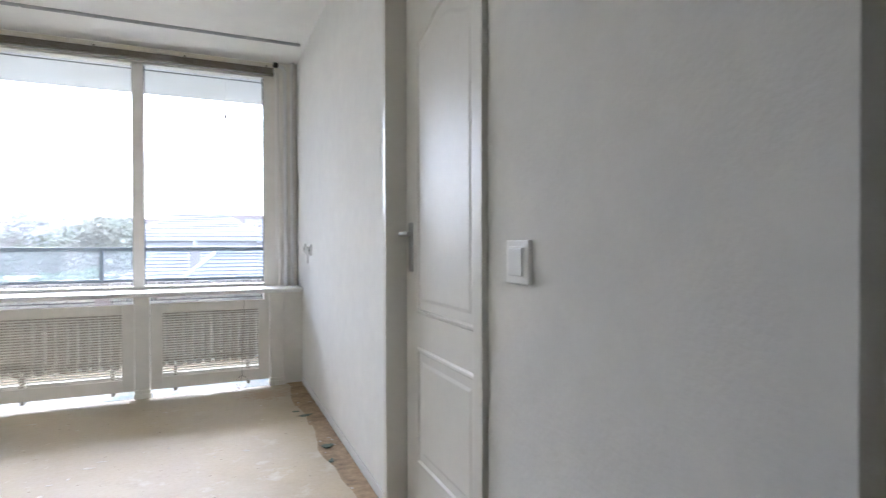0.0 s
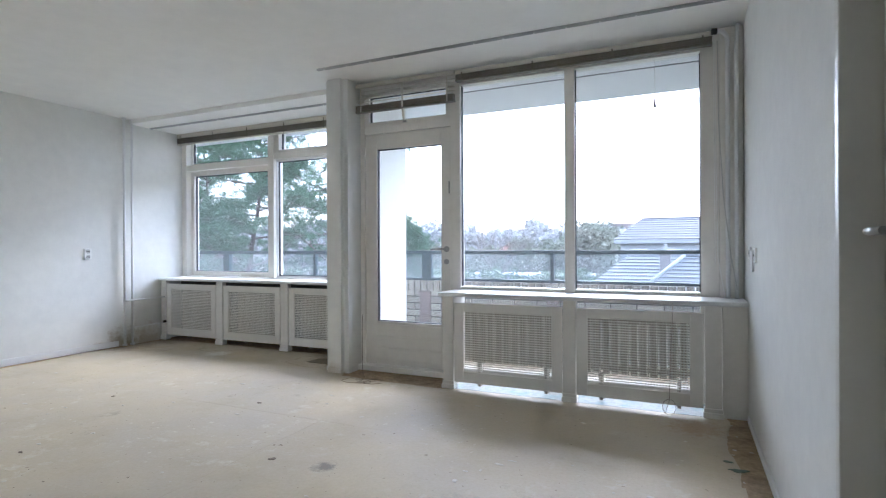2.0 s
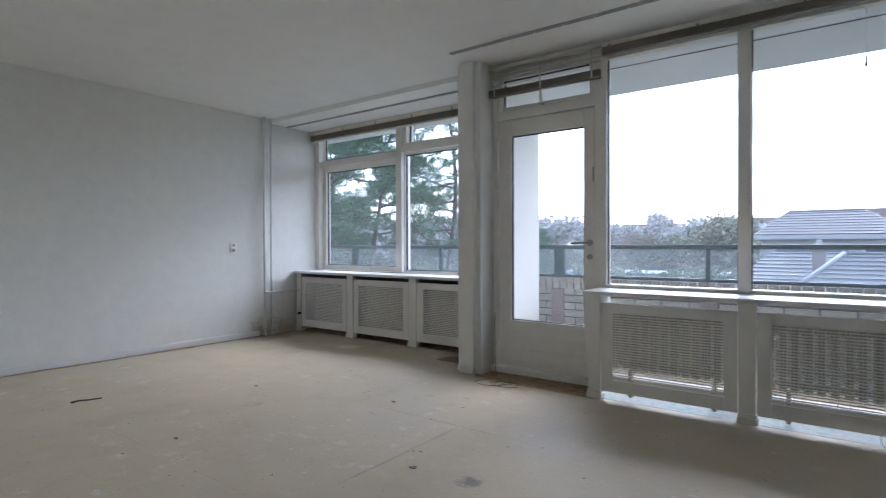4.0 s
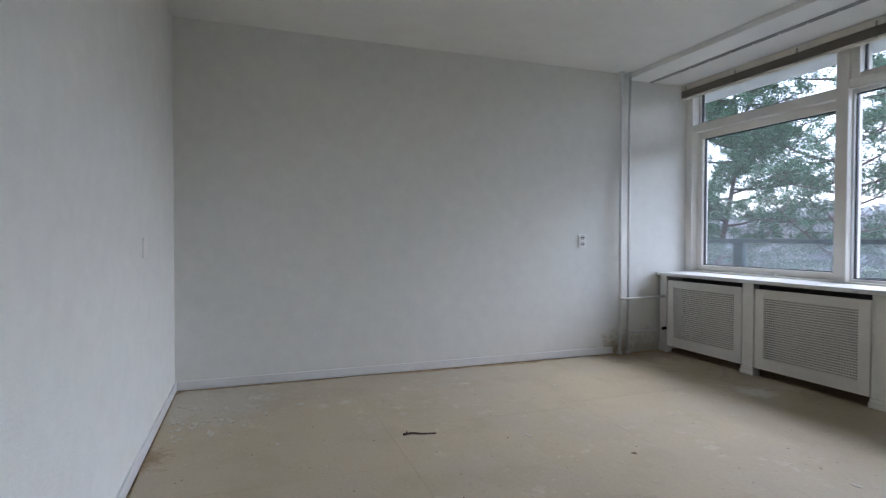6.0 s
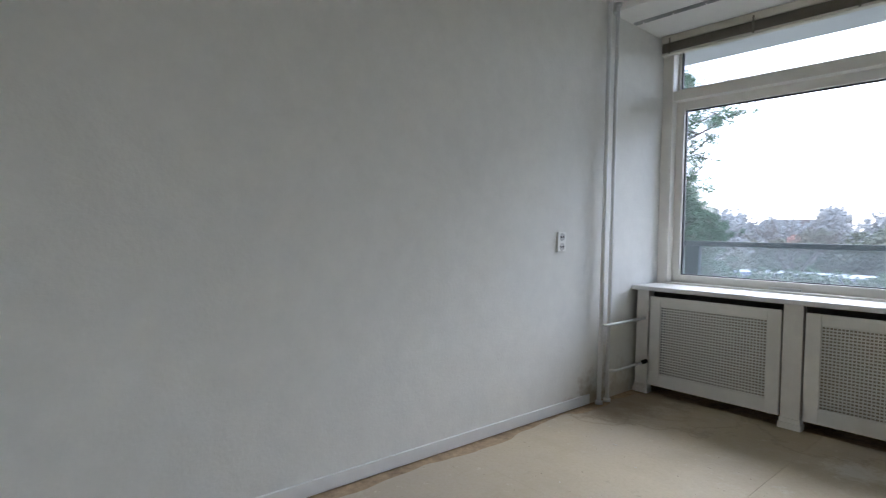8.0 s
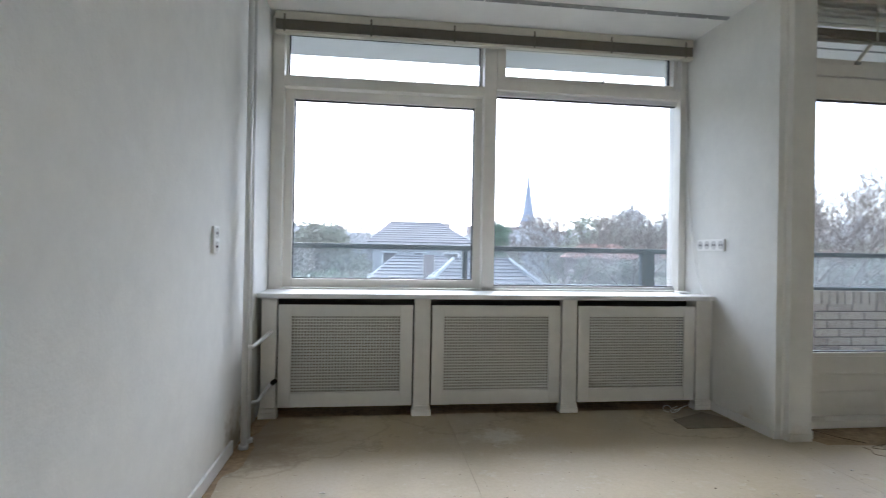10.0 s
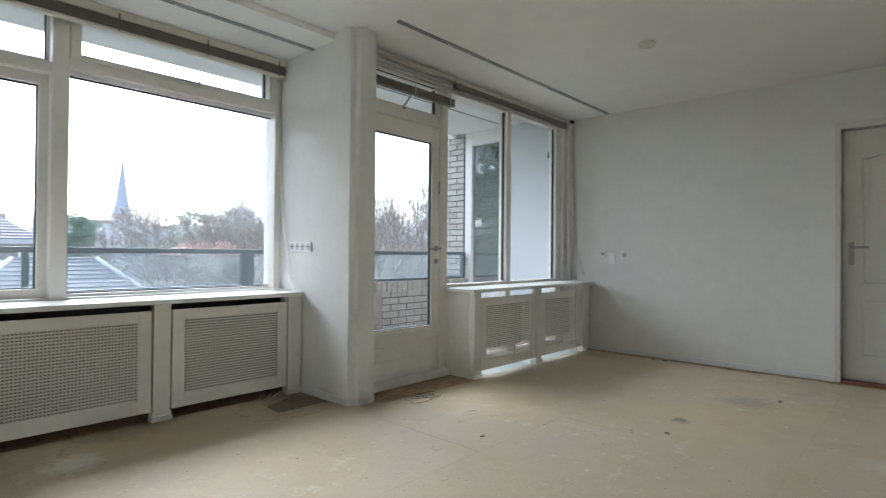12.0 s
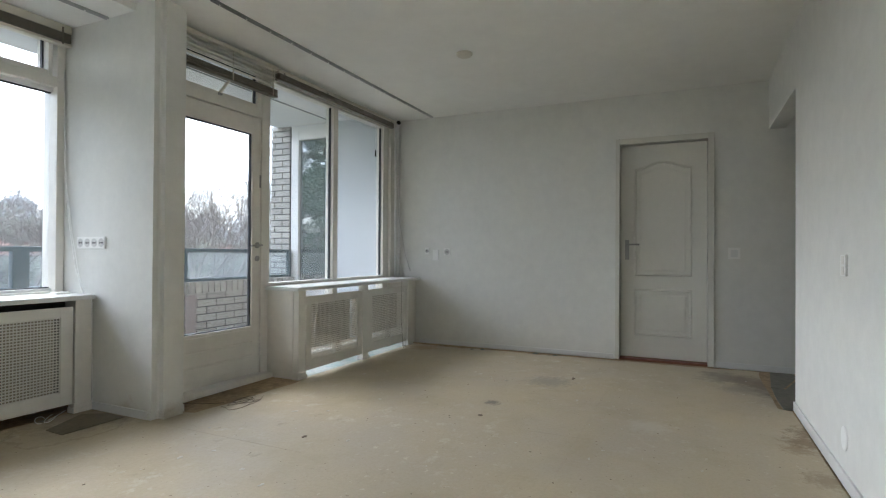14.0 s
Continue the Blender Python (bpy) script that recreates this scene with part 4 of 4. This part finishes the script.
catch = thing("window_catch", (SIDE - 0.02, 6.55, 2.2), "dark window catch on a thin cord in the bay window", "catch")
part("cord", tube([(SIDE - 0.012, 6.56, 2.44), (SIDE - 0.012, 6.555, 2.3)], 0.003, 5), DARK, catch)
part("grip", tube([(SIDE - 0.012, 6.555, 2.3), (SIDE - 0.014, 6.57, 2.2)], 0.012, 8), DARK, catch)

# ---- surroundings ----
GROUND = -6.5
LEAFGREEN = mat("dark_pine_needles", (0.105, 0.185, 0.10), 0.8, grain=0.4, grain_scale=3)
BARK = mat("pine_bark", (0.13, 0.10, 0.08), 0.9, grain=0.4, grain_scale=12)
BAREWOOD = mat("bare_branches", (0.235, 0.20, 0.165), 0.9, grain=0.3, grain_scale=8)
# woods and hedge: base colours paled to stand in for distance haze
FARWOOD = mat("haze_paled_far_woods", (0.42, 0.42, 0.405), 0.9, grain=0.2, grain_scale=0.5, stain=0.6, stain_scale=0.06, stain_color=(0.42, 0.385, 0.345))
HEDGE = mat("winter_hedge", (0.225, 0.24, 0.17), 0.9, grain=0.25, grain_scale=1.2, stain=0.7, stain_scale=0.12, stain_color=(0.28, 0.235, 0.185))
GRASS = mat("winter_grass", (0.085, 0.092, 0.06), 0.95, grain=0.3, grain_scale=0.6, stain=0.7, stain_scale=0.05, stain_color=(0.11, 0.10, 0.09))
SLATE = mat("grey_roof_tiles", (0.115, 0.117, 0.125), 0.6, grain=0.25, grain_scale=4)
# red tile made paler, as seen through haze
REDTILE = mat("haze_paled_red_tiles", (0.34, 0.17, 0.125), 0.8, grain=0.25, grain_scale=3)
RENDERWHITE = mat("white_house_render", (0.42, 0.42, 0.41), 0.9, grain=0.1, grain_scale=2)
# brick and lead: aerial haze lightened into the base colour
FARBRICK = mat("haze_paled_house_brick", (0.30, 0.245, 0.22), 0.9, grain=0.2, grain_scale=3)
LEAD = mat("haze_paled_lead", (0.30, 0.33, 0.39), 0.6, grain=0.2, grain_scale=0.6)
DARKPANE = mat("dark_far_pane", (0.03, 0.035, 0.04), 0.1, grain=0.1, grain_scale=2)
solid("ground", bx(-1500, 1500, -60, 2500, GROUND - 1, GROUND), GRASS, "flat winter grass and gardens reaching the horizon", "ground", "structure")
solid("building_below", bx(-12, 6, -3, 5.68, GROUND, -0.26), BRICK, "cream brick storeys of the block below the flat", "building", "structure")


def sheet(name, verts, faces, material, parent=None, label=""):
    me = bpy.data.meshes.new(name)
    me.from_pydata(verts, [], faces)
    me.materials.append(material)
    ob = new(name, me)
    if parent is not None:
        ob.parent = parent
        if parent.type == "EMPTY":
            ob.matrix_parent_inverse = parent.matrix_basis.inverted()
    return tagged(ob, label)


def limb(verts, faces, a, b, ra, rb, seg=4):
    d = (b - a).normalized()
    u = d.orthogonal().normalized()
    w = d.cross(u)
    n = len(verts)
    for p, r in ((a, ra), (b, rb)):
        for k in range(seg):
            t = 2 * math.pi * k / seg
            verts.append(tuple(p + (u * math.cos(t) + w * math.sin(t)) * r))
    for k in range(seg):
        faces.append((n + k, n + (k + 1) % seg, n + seg + (k + 1) % seg, n + seg + k))


def grow(verts, faces, g, p, d, length, r, level, tips, spread=0.58, thin=0.62):
    steps = 3 if level > 1 else 2
    for i in range(steps):
        d = (d + Vector((g.gauss(0, 0.12), g.gauss(0, 0.12), g.gauss(0.03, 0.08)))).normalized()
        q = p + d * length / steps
        limb(verts, faces, p, q, r, r * 0.82, 5 if level > 2 else 3)
        p, r = q, r * 0.82
        if level > 0 and (i > 0 or level < 3):
            for _ in range(2 if level > 1 else 3):
                side_ = Vector((g.gauss(0, 1), g.gauss(0, 1), g.gauss(0.25, 0.6))).normalized()
                grow(verts, faces, g, p, (d * (1 - spread * 0.5) + side_ * spread).normalized(), length * g.uniform(0.5, 0.75), max(r * thin, 0.010), level - 1, tips, spread, thin)
    tips.append(p)


def bare_tree(place, height, seed, label, levels=4, r=0.22):
    g = random.Random(seed)
    root = thing("bare_tree", place, label, "tree", "bare trees outside")
    verts, faces, tips = [], [], []
    p = Vector(place)
    top = p + Vector((g.uniform(-0.4, 0.4), g.uniform(-0.4, 0.4), height * 0.38))
    limb(verts, faces, p, top, r, r * 0.8, 7)
    sheet("trunk", verts, faces, BAREWOOD, root)
    verts, faces = [], []
    for k in range(5):
        a = 2 * math.pi * k / 5 + g.uniform(-0.4, 0.4)
        grow(verts, faces, g, top, Vector((math.cos(a) * 0.6, math.sin(a) * 0.6, 0.9)).normalized(), height * 0.36, r * 0.55, levels, tips)
    sheet("crown", verts, faces, BAREWOOD, root, "fine leafless branches")
    return root


def tufts(verts, faces, g, c, radius, n, size, flat=0.7, width=(0.2, 0.4)):
    for _ in range(n):
        v = Vector((g.gauss(0, 0.5), g.gauss(0, 0.5), g.gauss(0, 0.5) * flat)) * radius + c
        d = Vector((g.gauss(0, 1), g.gauss(0, 1), g.gauss(0.2, 0.8))).normalized()
        s = d.orthogonal().normalized() * size * g.uniform(*width)
        k = len(verts)
        e = v + d * size * g.uniform(0.7, 1.5)
        verts.extend((tuple(v - s), tuple(v + s), tuple(e)))
        faces.append((k, k + 1, k + 2))


def pine_tree(place, height, seed, label, crown_from, dense=1.0, reach=3.6):
    g = random.Random(seed)
    root = thing("pine_tree", place, label, "tree", "pines outside")
    p = Vector(place)
    verts, faces = [], []
    prev, n = p, 14
    spine = [p]
    for i in range(n):
        q = p + Vector((0.25 * math.sin(i * 0.7 + seed), 0.2 * math.cos(i * 0.5 + seed), height * (i + 1) / n))
        limb(verts, faces, prev, q, 0.15 * (1 - i / (n + 2)), 0.15 * (1 - (i + 1) / (n + 2)), 8)
        spine.append(q)
        prev = q
    sheet("trunk", verts, faces, BARK, root)
    lv, lf, nv, nf = [], [], [], []
    z = crown_from
    while z < height:
        u = z / height * n
        c = spine[int(u)].lerp(spine[min(int(u) + 1, n)], u - int(u))
        size = reach * (1 - 0.55 * (z - crown_from) / (height - crown_from)) * g.uniform(0.6, 1.1)
        a = g.uniform(0, 6.28)
        d = Vector((math.cos(a), math.sin(a), g.uniform(-0.15, 0.3))).normalized()
        q = c
        for s in range(6):
            d = (d + Vector((g.gauss(0, 0.14), g.gauss(0, 0.14), g.gauss(0.05, 0.09)))).normalized()
            e = q + d * size / 6
            limb(lv, lf, q, e, 0.05 * (1 - s / 7), 0.05 * (1 - (s + 1) / 7), 5)
            if s > 0:
                for _ in range(3 + (g.random() < dense)):
                    o = e + Vector((g.gauss(0, 0.34), g.gauss(0, 0.34), g.gauss(0.12, 0.2)))
                    limb(lv, lf, e, o, 0.016, 0.007, 3)
                    tufts(nv, nf, g, o, g.uniform(0.16, 0.26), int(52 * dense + 16), 0.13, 0.75, (0.07, 0.16))
            q = e
        z += 0.15 / dense
    sheet("limbs", lv, lf, BARK, root)
    sheet("needles", nv, nf, LEAFGREEN, root, "dark green needle tufts")
    return root


pine_tree((-11.9, 18.6, GROUND), 17.5, 3, "tall Scots pine with open limbs and dark needles", 5.2, 0.66, 3.6)
pine_tree((-15.0, 17.8, GROUND), 15.5, 8, "dense dark green pine beside the taller one", 4.5, 0.95, 3.6)
pine_tree((-21.0, 20.5, GROUND), 15.5, 21, "dense dark green pine at the edge of the garden", 4.5, 0.9, 3.4)
pine_tree((-17.0, 34.0, GROUND), 10.0, 14, "smaller dark pine behind the balcony", 3.0, 1.1, 2.6)
pine_tree((6.9, 51.2, GROUND), 9.8, 31, "small dark green conifer beside the roofs", 2.0, 1.3, 1.5)
bare_tree((11.7, 20.6, GROUND), 10.2, 4, "large leafless tree with fine brown branches", 4, 0.14)
bare_tree((8.9, 38.4, GROUND), 10.2, 6, "large leafless tree behind the roofs", 4, 0.15)
bare_tree((15.5, 41.0, GROUND), 10.0, 16, "leafless garden tree behind the roofs", 4, 0.2)
bare_tree((16.5, 27.0, GROUND), 10.5, 9, "leafless tree in a garden below", 4, 0.18)
bare_tree((21.0, 35.0, GROUND), 11.0, 12, "leafless tree in a garden below", 3, 0.2)
bare_tree((-20.0, 62.0, GROUND), 10.0, 22, "leafless tree beyond the gardens", 3, 0.22)


def wood_mass(name, rows, seed, material, label, n=70, size=1.1):
    """Far shrubs and tree crowns: each row is azimuth, distance, height above the ground, width."""
    g = random.Random(seed)
    verts, faces = [], []
    for az, dist, top, width in rows:
        a = radians(az)
        c = Vector((-2 + dist * math.sin(a), 2 + dist * math.cos(a), 0))
        for _ in range(18):
            h, t, u = g.uniform(0.2, 0.84), g.uniform(0, 6.28), math.sqrt(g.random())
            r = width * 0.5 * math.sqrt(max(0.08, 1 - ((h - 0.45) / 0.58) ** 2))
            lobe = min(width * g.uniform(0.17, 0.27), top * 0.3)
            m = c + Vector((u * r * math.cos(t), u * r * math.sin(t), GROUND + min(h * top, top - lobe)))
            tufts(verts, faces, g, m, lobe * 0.85, 70, lobe * 0.24, 0.9, (0.4, 0.8))
            for _ in range(n // 18):
                d = Vector((g.gauss(0, 1), g.gauss(0, 1), g.gauss(0, 1))).normalized()
                tufts(verts, faces, g, m + d * lobe * g.uniform(0.62, 1.06), size * 0.5, 9, size * 0.8)
    ob = sheet(name, verts, faces, material, None)
    return tagged(ob, label, "trees", "", "stuff")


g = random.Random(77)
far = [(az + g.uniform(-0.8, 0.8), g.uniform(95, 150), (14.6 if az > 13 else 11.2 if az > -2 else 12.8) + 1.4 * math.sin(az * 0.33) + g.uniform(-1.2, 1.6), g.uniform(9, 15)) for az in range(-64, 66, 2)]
wood_mass("far_woods", far, 1, FARWOOD, "haze-paled brown and green winter woods in the distance", 800, 0.52)
mid = [(-6.5, 88, 12.3, 12), (-9.5, 84, 10.6, 9), (-13, 92, 9.6, 9), (-19, 70, 7.8, 8), (-24, 66, 8.5, 8), (12.0, 74, 9.0, 4.5), (24.0, 76, 13.4, 13), (20.5, 70, 9.5, 9), (27.0, 80, 11.8, 10), (30.5, 74, 12.2, 9), (34, 70, 10, 9), (38, 66, 9.8, 9),
       (42, 60, 9.6, 8), (21.5, 50, 7.5, 6), (25, 52, 7.3, 6), (28.5, 52, 7.6, 7), (32, 54, 7.3, 6), (36, 52, 7.5, 7), (40, 52, 7.3, 7), (46, 55, 9.4, 8), (50, 52, 9.6, 8)]
wood_mass("garden_trees", mid, 2, HEDGE, "dark rounded tree crowns beyond the roofs", 1800, 0.34)
low = [(az + g.uniform(-2, 2), g.uniform(26, 62), g.uniform(2.4, 5.0), g.uniform(3, 6)) for az in list(range(-60, -6, 3)) + list(range(12, 62, 3))]
wood_mass("garden_shrubs", low, 3, HEDGE, "mixed winter shrubs in the gardens below", 240, 0.3)


GREENSHRUB = mat("evergreen_shrub", (0.12, 0.18, 0.09), 0.85, grain=0.3, grain_scale=1.5, stain=0.6, stain_scale=0.2, stain_color=(0.17, 0.17, 0.10))
green = [(-4, 44, 5.4, 4), (-8, 46, 5.8, 5), (-12, 45, 5.6, 5), (-16, 44, 5.9, 5), (-21, 42, 6.0, 6), (-27, 38, 6.2, 6), (8, 47, 5.4, 3.5)]
wood_mass("evergreen_shrubs", green, 4, GREENSHRUB, "rounded evergreen shrubs in the gardens below", 1400, 0.3)


def hip_roof(x0, x1, y0_, y1_, ze, rx0, rx1, zr, material, parent, courses=9):
    """A hipped roof; each course of tiles is a step of its own in the mesh."""
    ym = (y0_ + y1_) / 2
    bm = bmesh.new()
    for k in range(courses):
        a, b = k / courses, (k + 1.12) / courses
        b = min(b, 1.0)

        def ring(t, lift):
            xa, xb = x0 + (rx0 - x0) * t, x1 + (rx1 - x1) * t
            ya, yb = y0_ + (ym - y0_) * t, y1_ + (ym - y1_) * t
            z = ze + (zr - ze) * t + lift
            return [(xa, ya, z), (xb, ya, z), (xb, yb, z), (xa, yb, z)]
        bridge([ring(a, 0.05), ring(a, 0.10), ring(b, 0.03)], bm, cap=False)
    return part("roof", bm, material, parent)


def house(place, size, roof, wall_material, roof_material, label, windows=2, fascia=True):
    x0, x1, ya, yb = size
    ze, rx0, rx1, zr = roof
    root = thing("house", place, label, "house", "houses beyond the gardens")
    wall = part("wall", bx(x0 + 0.5, x1 - 0.5, ya + 0.5, yb - 0.5, GROUND, ze - 0.05), wall_material, root)
    hip_roof(x0, x1, ya, yb, ze, rx0, rx1, zr, roof_material, root)
    if fascia:
        part("fascia", boxes((x0, x1, ya, ya + 0.12, ze - 0.32, ze + 0.02), (x0, x0 + 0.12, ya + 0.12, yb, ze - 0.32, ze + 0.02), (x1 - 0.12, x1, ya + 0.12, yb, ze - 0.32, ze + 0.02)), RENDERWHITE, root)
    part("ridge", tube([(rx0, (ya + yb) / 2, zr), (rx1, (ya + yb) / 2, zr)], 0.13, 6), roof_material, root)
    for i in range(windows):
        x = x0 + (x1 - x0) * (i + 0.75) / (windows + 0.5)
        wd = part("window", bx(x - 0.7, x + 0.7, ya + 0.42, ya + 0.52, ze - 2.1, ze - 0.8), WHITE, root)
        part("pane", bx(x - 0.6, x + 0.6, ya + 0.39, ya + 0.43, ze - 2.0, ze - 0.9), DARKPANE, wd)
    return root


h1 = house((0, 52.7, GROUND), (-5.0, 4.5, 49.6, 55.8), (1.72, -2.95, 1.95, 3.6), RENDERWHITE, SLATE, "white rendered house with a grey hipped tile roof", 3)
h2 = house((-1, 42, GROUND), (-5.1, 2.3, 38.8, 45.0), (-1.35, -2.9, 0.8, 0.6), RENDERWHITE, SLATE, "lower white house with a grey tiled hip roof", 2)
chim = part("chimney", bx(-0.9, -0.25, 39.4, 40.1, -1.6, 0.75), FARBRICK, h2, "brown brick chimney")
part("chimney_cap", boxes((-1.0, -0.15, 39.3, 40.2, 0.75, 0.85), (-0.7, -0.45, 39.6, 39.9, 0.85, 1.3)), RENDERWHITE, chim)
h3 = house((2.6, 36, GROUND), (-1.6, 6.1, 33.5, 38.5), (-1.35, 0.6, 4.2, 0.52), RENDERWHITE, SLATE, "grey tiled house roof with white ridge trim", 2)
for ex in ((4.2, 6.1), (0.6, -1.6)):
    part("hip_trim", tube([(ex[0], 36.0, 0.58), (ex[1], 33.5, -1.28)], 0.13, 6), RENDERWHITE, h3, "pale hip trim")
for i, (x, y, w) in enumerate(((22.5, 64, 8), (32, 66, 9), (42.5, 68, 8), (53, 66, 9), (-33, 118, 9), (63, 64, 8), (72, 66, 9))):
    house((x, y, GROUND), (x - w / 2, x + w / 2, y - 3, y + 3), (0.5, x - w / 2 + 1.6, x + w / 2 - 1.6, 2.1 + 0.25 * (i % 3)), FARBRICK, REDTILE, "brick house with a red tiled roof in the distance", 2, False)
shed = thing("flat_roof_building", (-14, 60, GROUND), "low flat-roofed white building beyond the gardens", "building")
part("wall", bx(-24, -9, 58, 64, GROUND, -2.2), RENDERWHITE, shed)
part("roof", bx(-24.3, -8.7, 57.7, 64.3, -2.2, -1.9), LEAD, shed)
for x in (-20, -16, -12):
    wd = part("window", bx(x - 1, x + 1, 57.93, 57.99, -4.0, -2.7), WHITE, shed)
    part("pane", bx(x - 0.9, x + 0.9, 57.90, 57.94, -3.9, -2.8), DARKPANE, wd)
church = thing("church_tower", (66.0, 243, GROUND), "distant brick church tower with a tall slate spire", "church")
part("tower", bx(62.7, 69.3, 239.7, 246.3, GROUND, 15.5), FARBRICK, church)
part("spire", bridge([[(66.0 + r * math.cos(a), 243 + r * math.sin(a), z) for a in (2 * math.pi * (k + 0.5) / 8 for k in range(8))] for r, z in ((3.8, 15.5), (2.6, 19.0), (1.45, 27.0), (0.1, 38.8))]), LEAD, church)
part("nave", bx(69.4, 96, 240, 250, GROUND, 8), FARBRICK, church)
for i in range(9):
    x = -160 + i * 42 + g.uniform(-9, 9)
    y = 230 + g.uniform(-20, 40)
    blk = thing("apartment_block", (x, y, GROUND), "haze-paled apartment block on the skyline", "building", "far blocks")
    hh = g.uniform(15, 20)
    part("wall", bx(x - 12, x + 12, y, y + 9, GROUND, GROUND + hh), FARBRICK, blk)
    for r in range(3):
        for c in range(5):
            part("window", bx(x - 10.5 + c * 4.6, x - 7.8 + c * 4.6, y - 0.08, y - 0.01, GROUND + hh - 3.2 - r * 3.0, GROUND + hh - 1.4 - r * 3.0), RENDERWHITE, blk)

# ---- floor sheets ----
GAP, BUTT = 0.0005, 0.0008
TEAL = mat("pale_teal_underlay", (0.36, 0.375, 0.35), 0.7, grain=0.25, grain_scale=30, stain=0.9, stain_scale=7, stain_color=(0.15, 0.31, 0.33))
bands = [(S + 0.016, 3.045), (3.045, 4.265), (4.265, 5.34)]
cuts = [[W + 0.014, -3.34, -0.90, 1.0], [W + 0.014, -3.81, -1.37, 0.965], [W + 0.014, -3.9, PX0 - 0.02, 0.95]]
for (ya, yb), xs in zip(bands, cuts):
    for xa, xb in zip(xs, xs[1:]):
        def rough(y, x, amount):
            return amount * (0.55 + noise.noise((x * 2.3, y * 2.3, 1.7)) * 0.7 + 0.2 * noise.noise((x * 9.0, y * 9.0, 0.3)))
        m = 60
        if xb < PX0 and yb > 5:
            yb = 5.98
        left, right, low = xa == xs[0], xb == xs[-1], ya < 2
        along = [xa + (xb - xa) * k / m for k in range(m + 1)]
        up = [ya + (yb - ya) * k / m for k in range(m + 1)]
        pts = [(x, ya + max(0.0, rough(ya, x, 0.008)) + (0.0 if x < OPEN_X else 0.075)) for x in along[4:-4]] if low else [(xa + 0.2, ya + GAP), (xb - 0.2, ya + GAP)]
        if not right:
            pts.append((xb - BUTT, ya + GAP))
        pts += [(xb - rough(y, xb, 0.07), y) for y in up[3 if low else 0:]] if right else [(xb - BUTT, yb - GAP)]
        if ya > 4 and xb > 0:
            pts += [(-0.96, yb)] + [(x, 5.31 - rough(5.31, x, 0.06)) for x in (-0.98 - 0.97 * k / 24 for k in range(25))]
        pts += [(xa + 0.012 + max(0.0, rough(y, xa, 0.05 if y < 3.4 else 0.08 if y < 5.2 else 0.14)), y) for y in up[::-1][:-3 if low else None]] if left else [(xa + BUTT, yb - GAP), (xa + BUTT, ya + GAP)]
        part("floor_sheet", prism(pts, "z", -0.006, 0.0), BOARD, floor)
for pts, lift in (([(OPEN_X + 0.01, 0.6), (0.385, 0.6), (0.385, 1.925), (0.0, 1.935), (OPEN_X + 0.01, 1.93)], 0.0), ([(0.395, 1.83), (0.395, 0.6), (E + 0.05, 0.6), (E + 0.05, 1.6), (0.9, 1.66)], -0.001),
                  ([(0.40, 1.85), (0.90, 1.68), (E - 0.02, 1.70), (E - 0.02, 1.86), (0.42, 1.925)], -0.0015)):
    part("floor_sheet", prism(pts, "z", -0.006, lift), GREYLINO, floor, "dark grey lino piece in the passage")
part("underlay_strip", bx(-0.95, 0.86, CE + 0.01, EY - 0.01, -0.006, 0.001), TEAL, floor, "pale teal underlay behind the cover")

# ---- bricks of the balcony ----
def brick_wall(parent, x0, x1, y, z0, z1, axis, course=0.076, length=0.245, joint=0.012, proud=0.006):
    shared = {}
    n = round((z1 - z0) / course)
    for r in range(n):
        z = z0 + r * course
        u = x0 - (length / 2 if r % 2 else 0)
        while u < x1 - 0.02:
            a, b = max(u, x0), min(u + length - joint, x1)
            if b - a > 0.03:
                key = round(b - a, 3)
                if key not in shared:
                    w = (b - a) / 2
                    h = (course - joint) / 2
                    bm = bx(-w, w, -0.012, 0.012, -h, h) if axis == "x" else bx(-0.012, 0.012, -w, w, -h, h)
                    bmesh.ops.bevel(bm, geom=bm.edges[:], offset=0.003, segments=1, affect="EDGES")
                    shared[key] = mesh_of("brick", bm, BRICK)
                ob = new("brick", shared[key])
                c = (a + b) / 2
                ob.location = (c, y + rng.uniform(-0.001, 0.001), z + course / 2) if axis == "x" else (y, c, z + course / 2)
                ob.parent = parent
            u += length


parapet = solid("parapet_wall", boxes((-9.0, 0.995, RAIL_Y - 0.06, RAIL_Y + 0.10, -0.25, 0.655)), MORTAR, "low cream brick balcony parapet with a soldier-course top", "wall", "structure")
brick_wall(parapet, -1.94, 0.99, RAIL_Y - 0.062, -0.015, 0.575, "x")
brick_wall(parapet, -3.0, -2.085, RAIL_Y - 0.062, -0.015, 0.575, "x")
part("parapet_post", bx(-2.08, -1.945, RAIL_Y - 0.085, RAIL_Y + 0.1, -0.1, 0.575), POSTSTONE, parapet, "pale stone post in the parapet")
part("parapet_post", bx(-0.617, -0.488, RAIL_Y - 0.085, RAIL_Y + 0.1, -0.1, 0.575), POSTSTONE, parapet, "narrow grey-pink stone post in the parapet")
sol = mesh_of("coping_brick", bx(-0.033, 0.033, -0.09, 0.085, -0.058, 0.058, bevel=0.003), BRICK)
for k in range(52):
    ob = new("coping_brick", sol)
    ob.location, ob.parent = (-3.06 + k * 0.079, RAIL_Y + 0.015 + rng.uniform(-0.001, 0.001), 0.640), parapet
pierb = solid("brick_pier", bx(SIDE - 0.005, SIDE + 0.22, 7.097, 7.40, GROUND, 2.6), MORTAR, "cream brick pier at the end of the balcony", "wall", "structure")
brick_wall(pierb, 7.10, 7.396, SIDE - 0.006, 0.5, 2.59, "y")
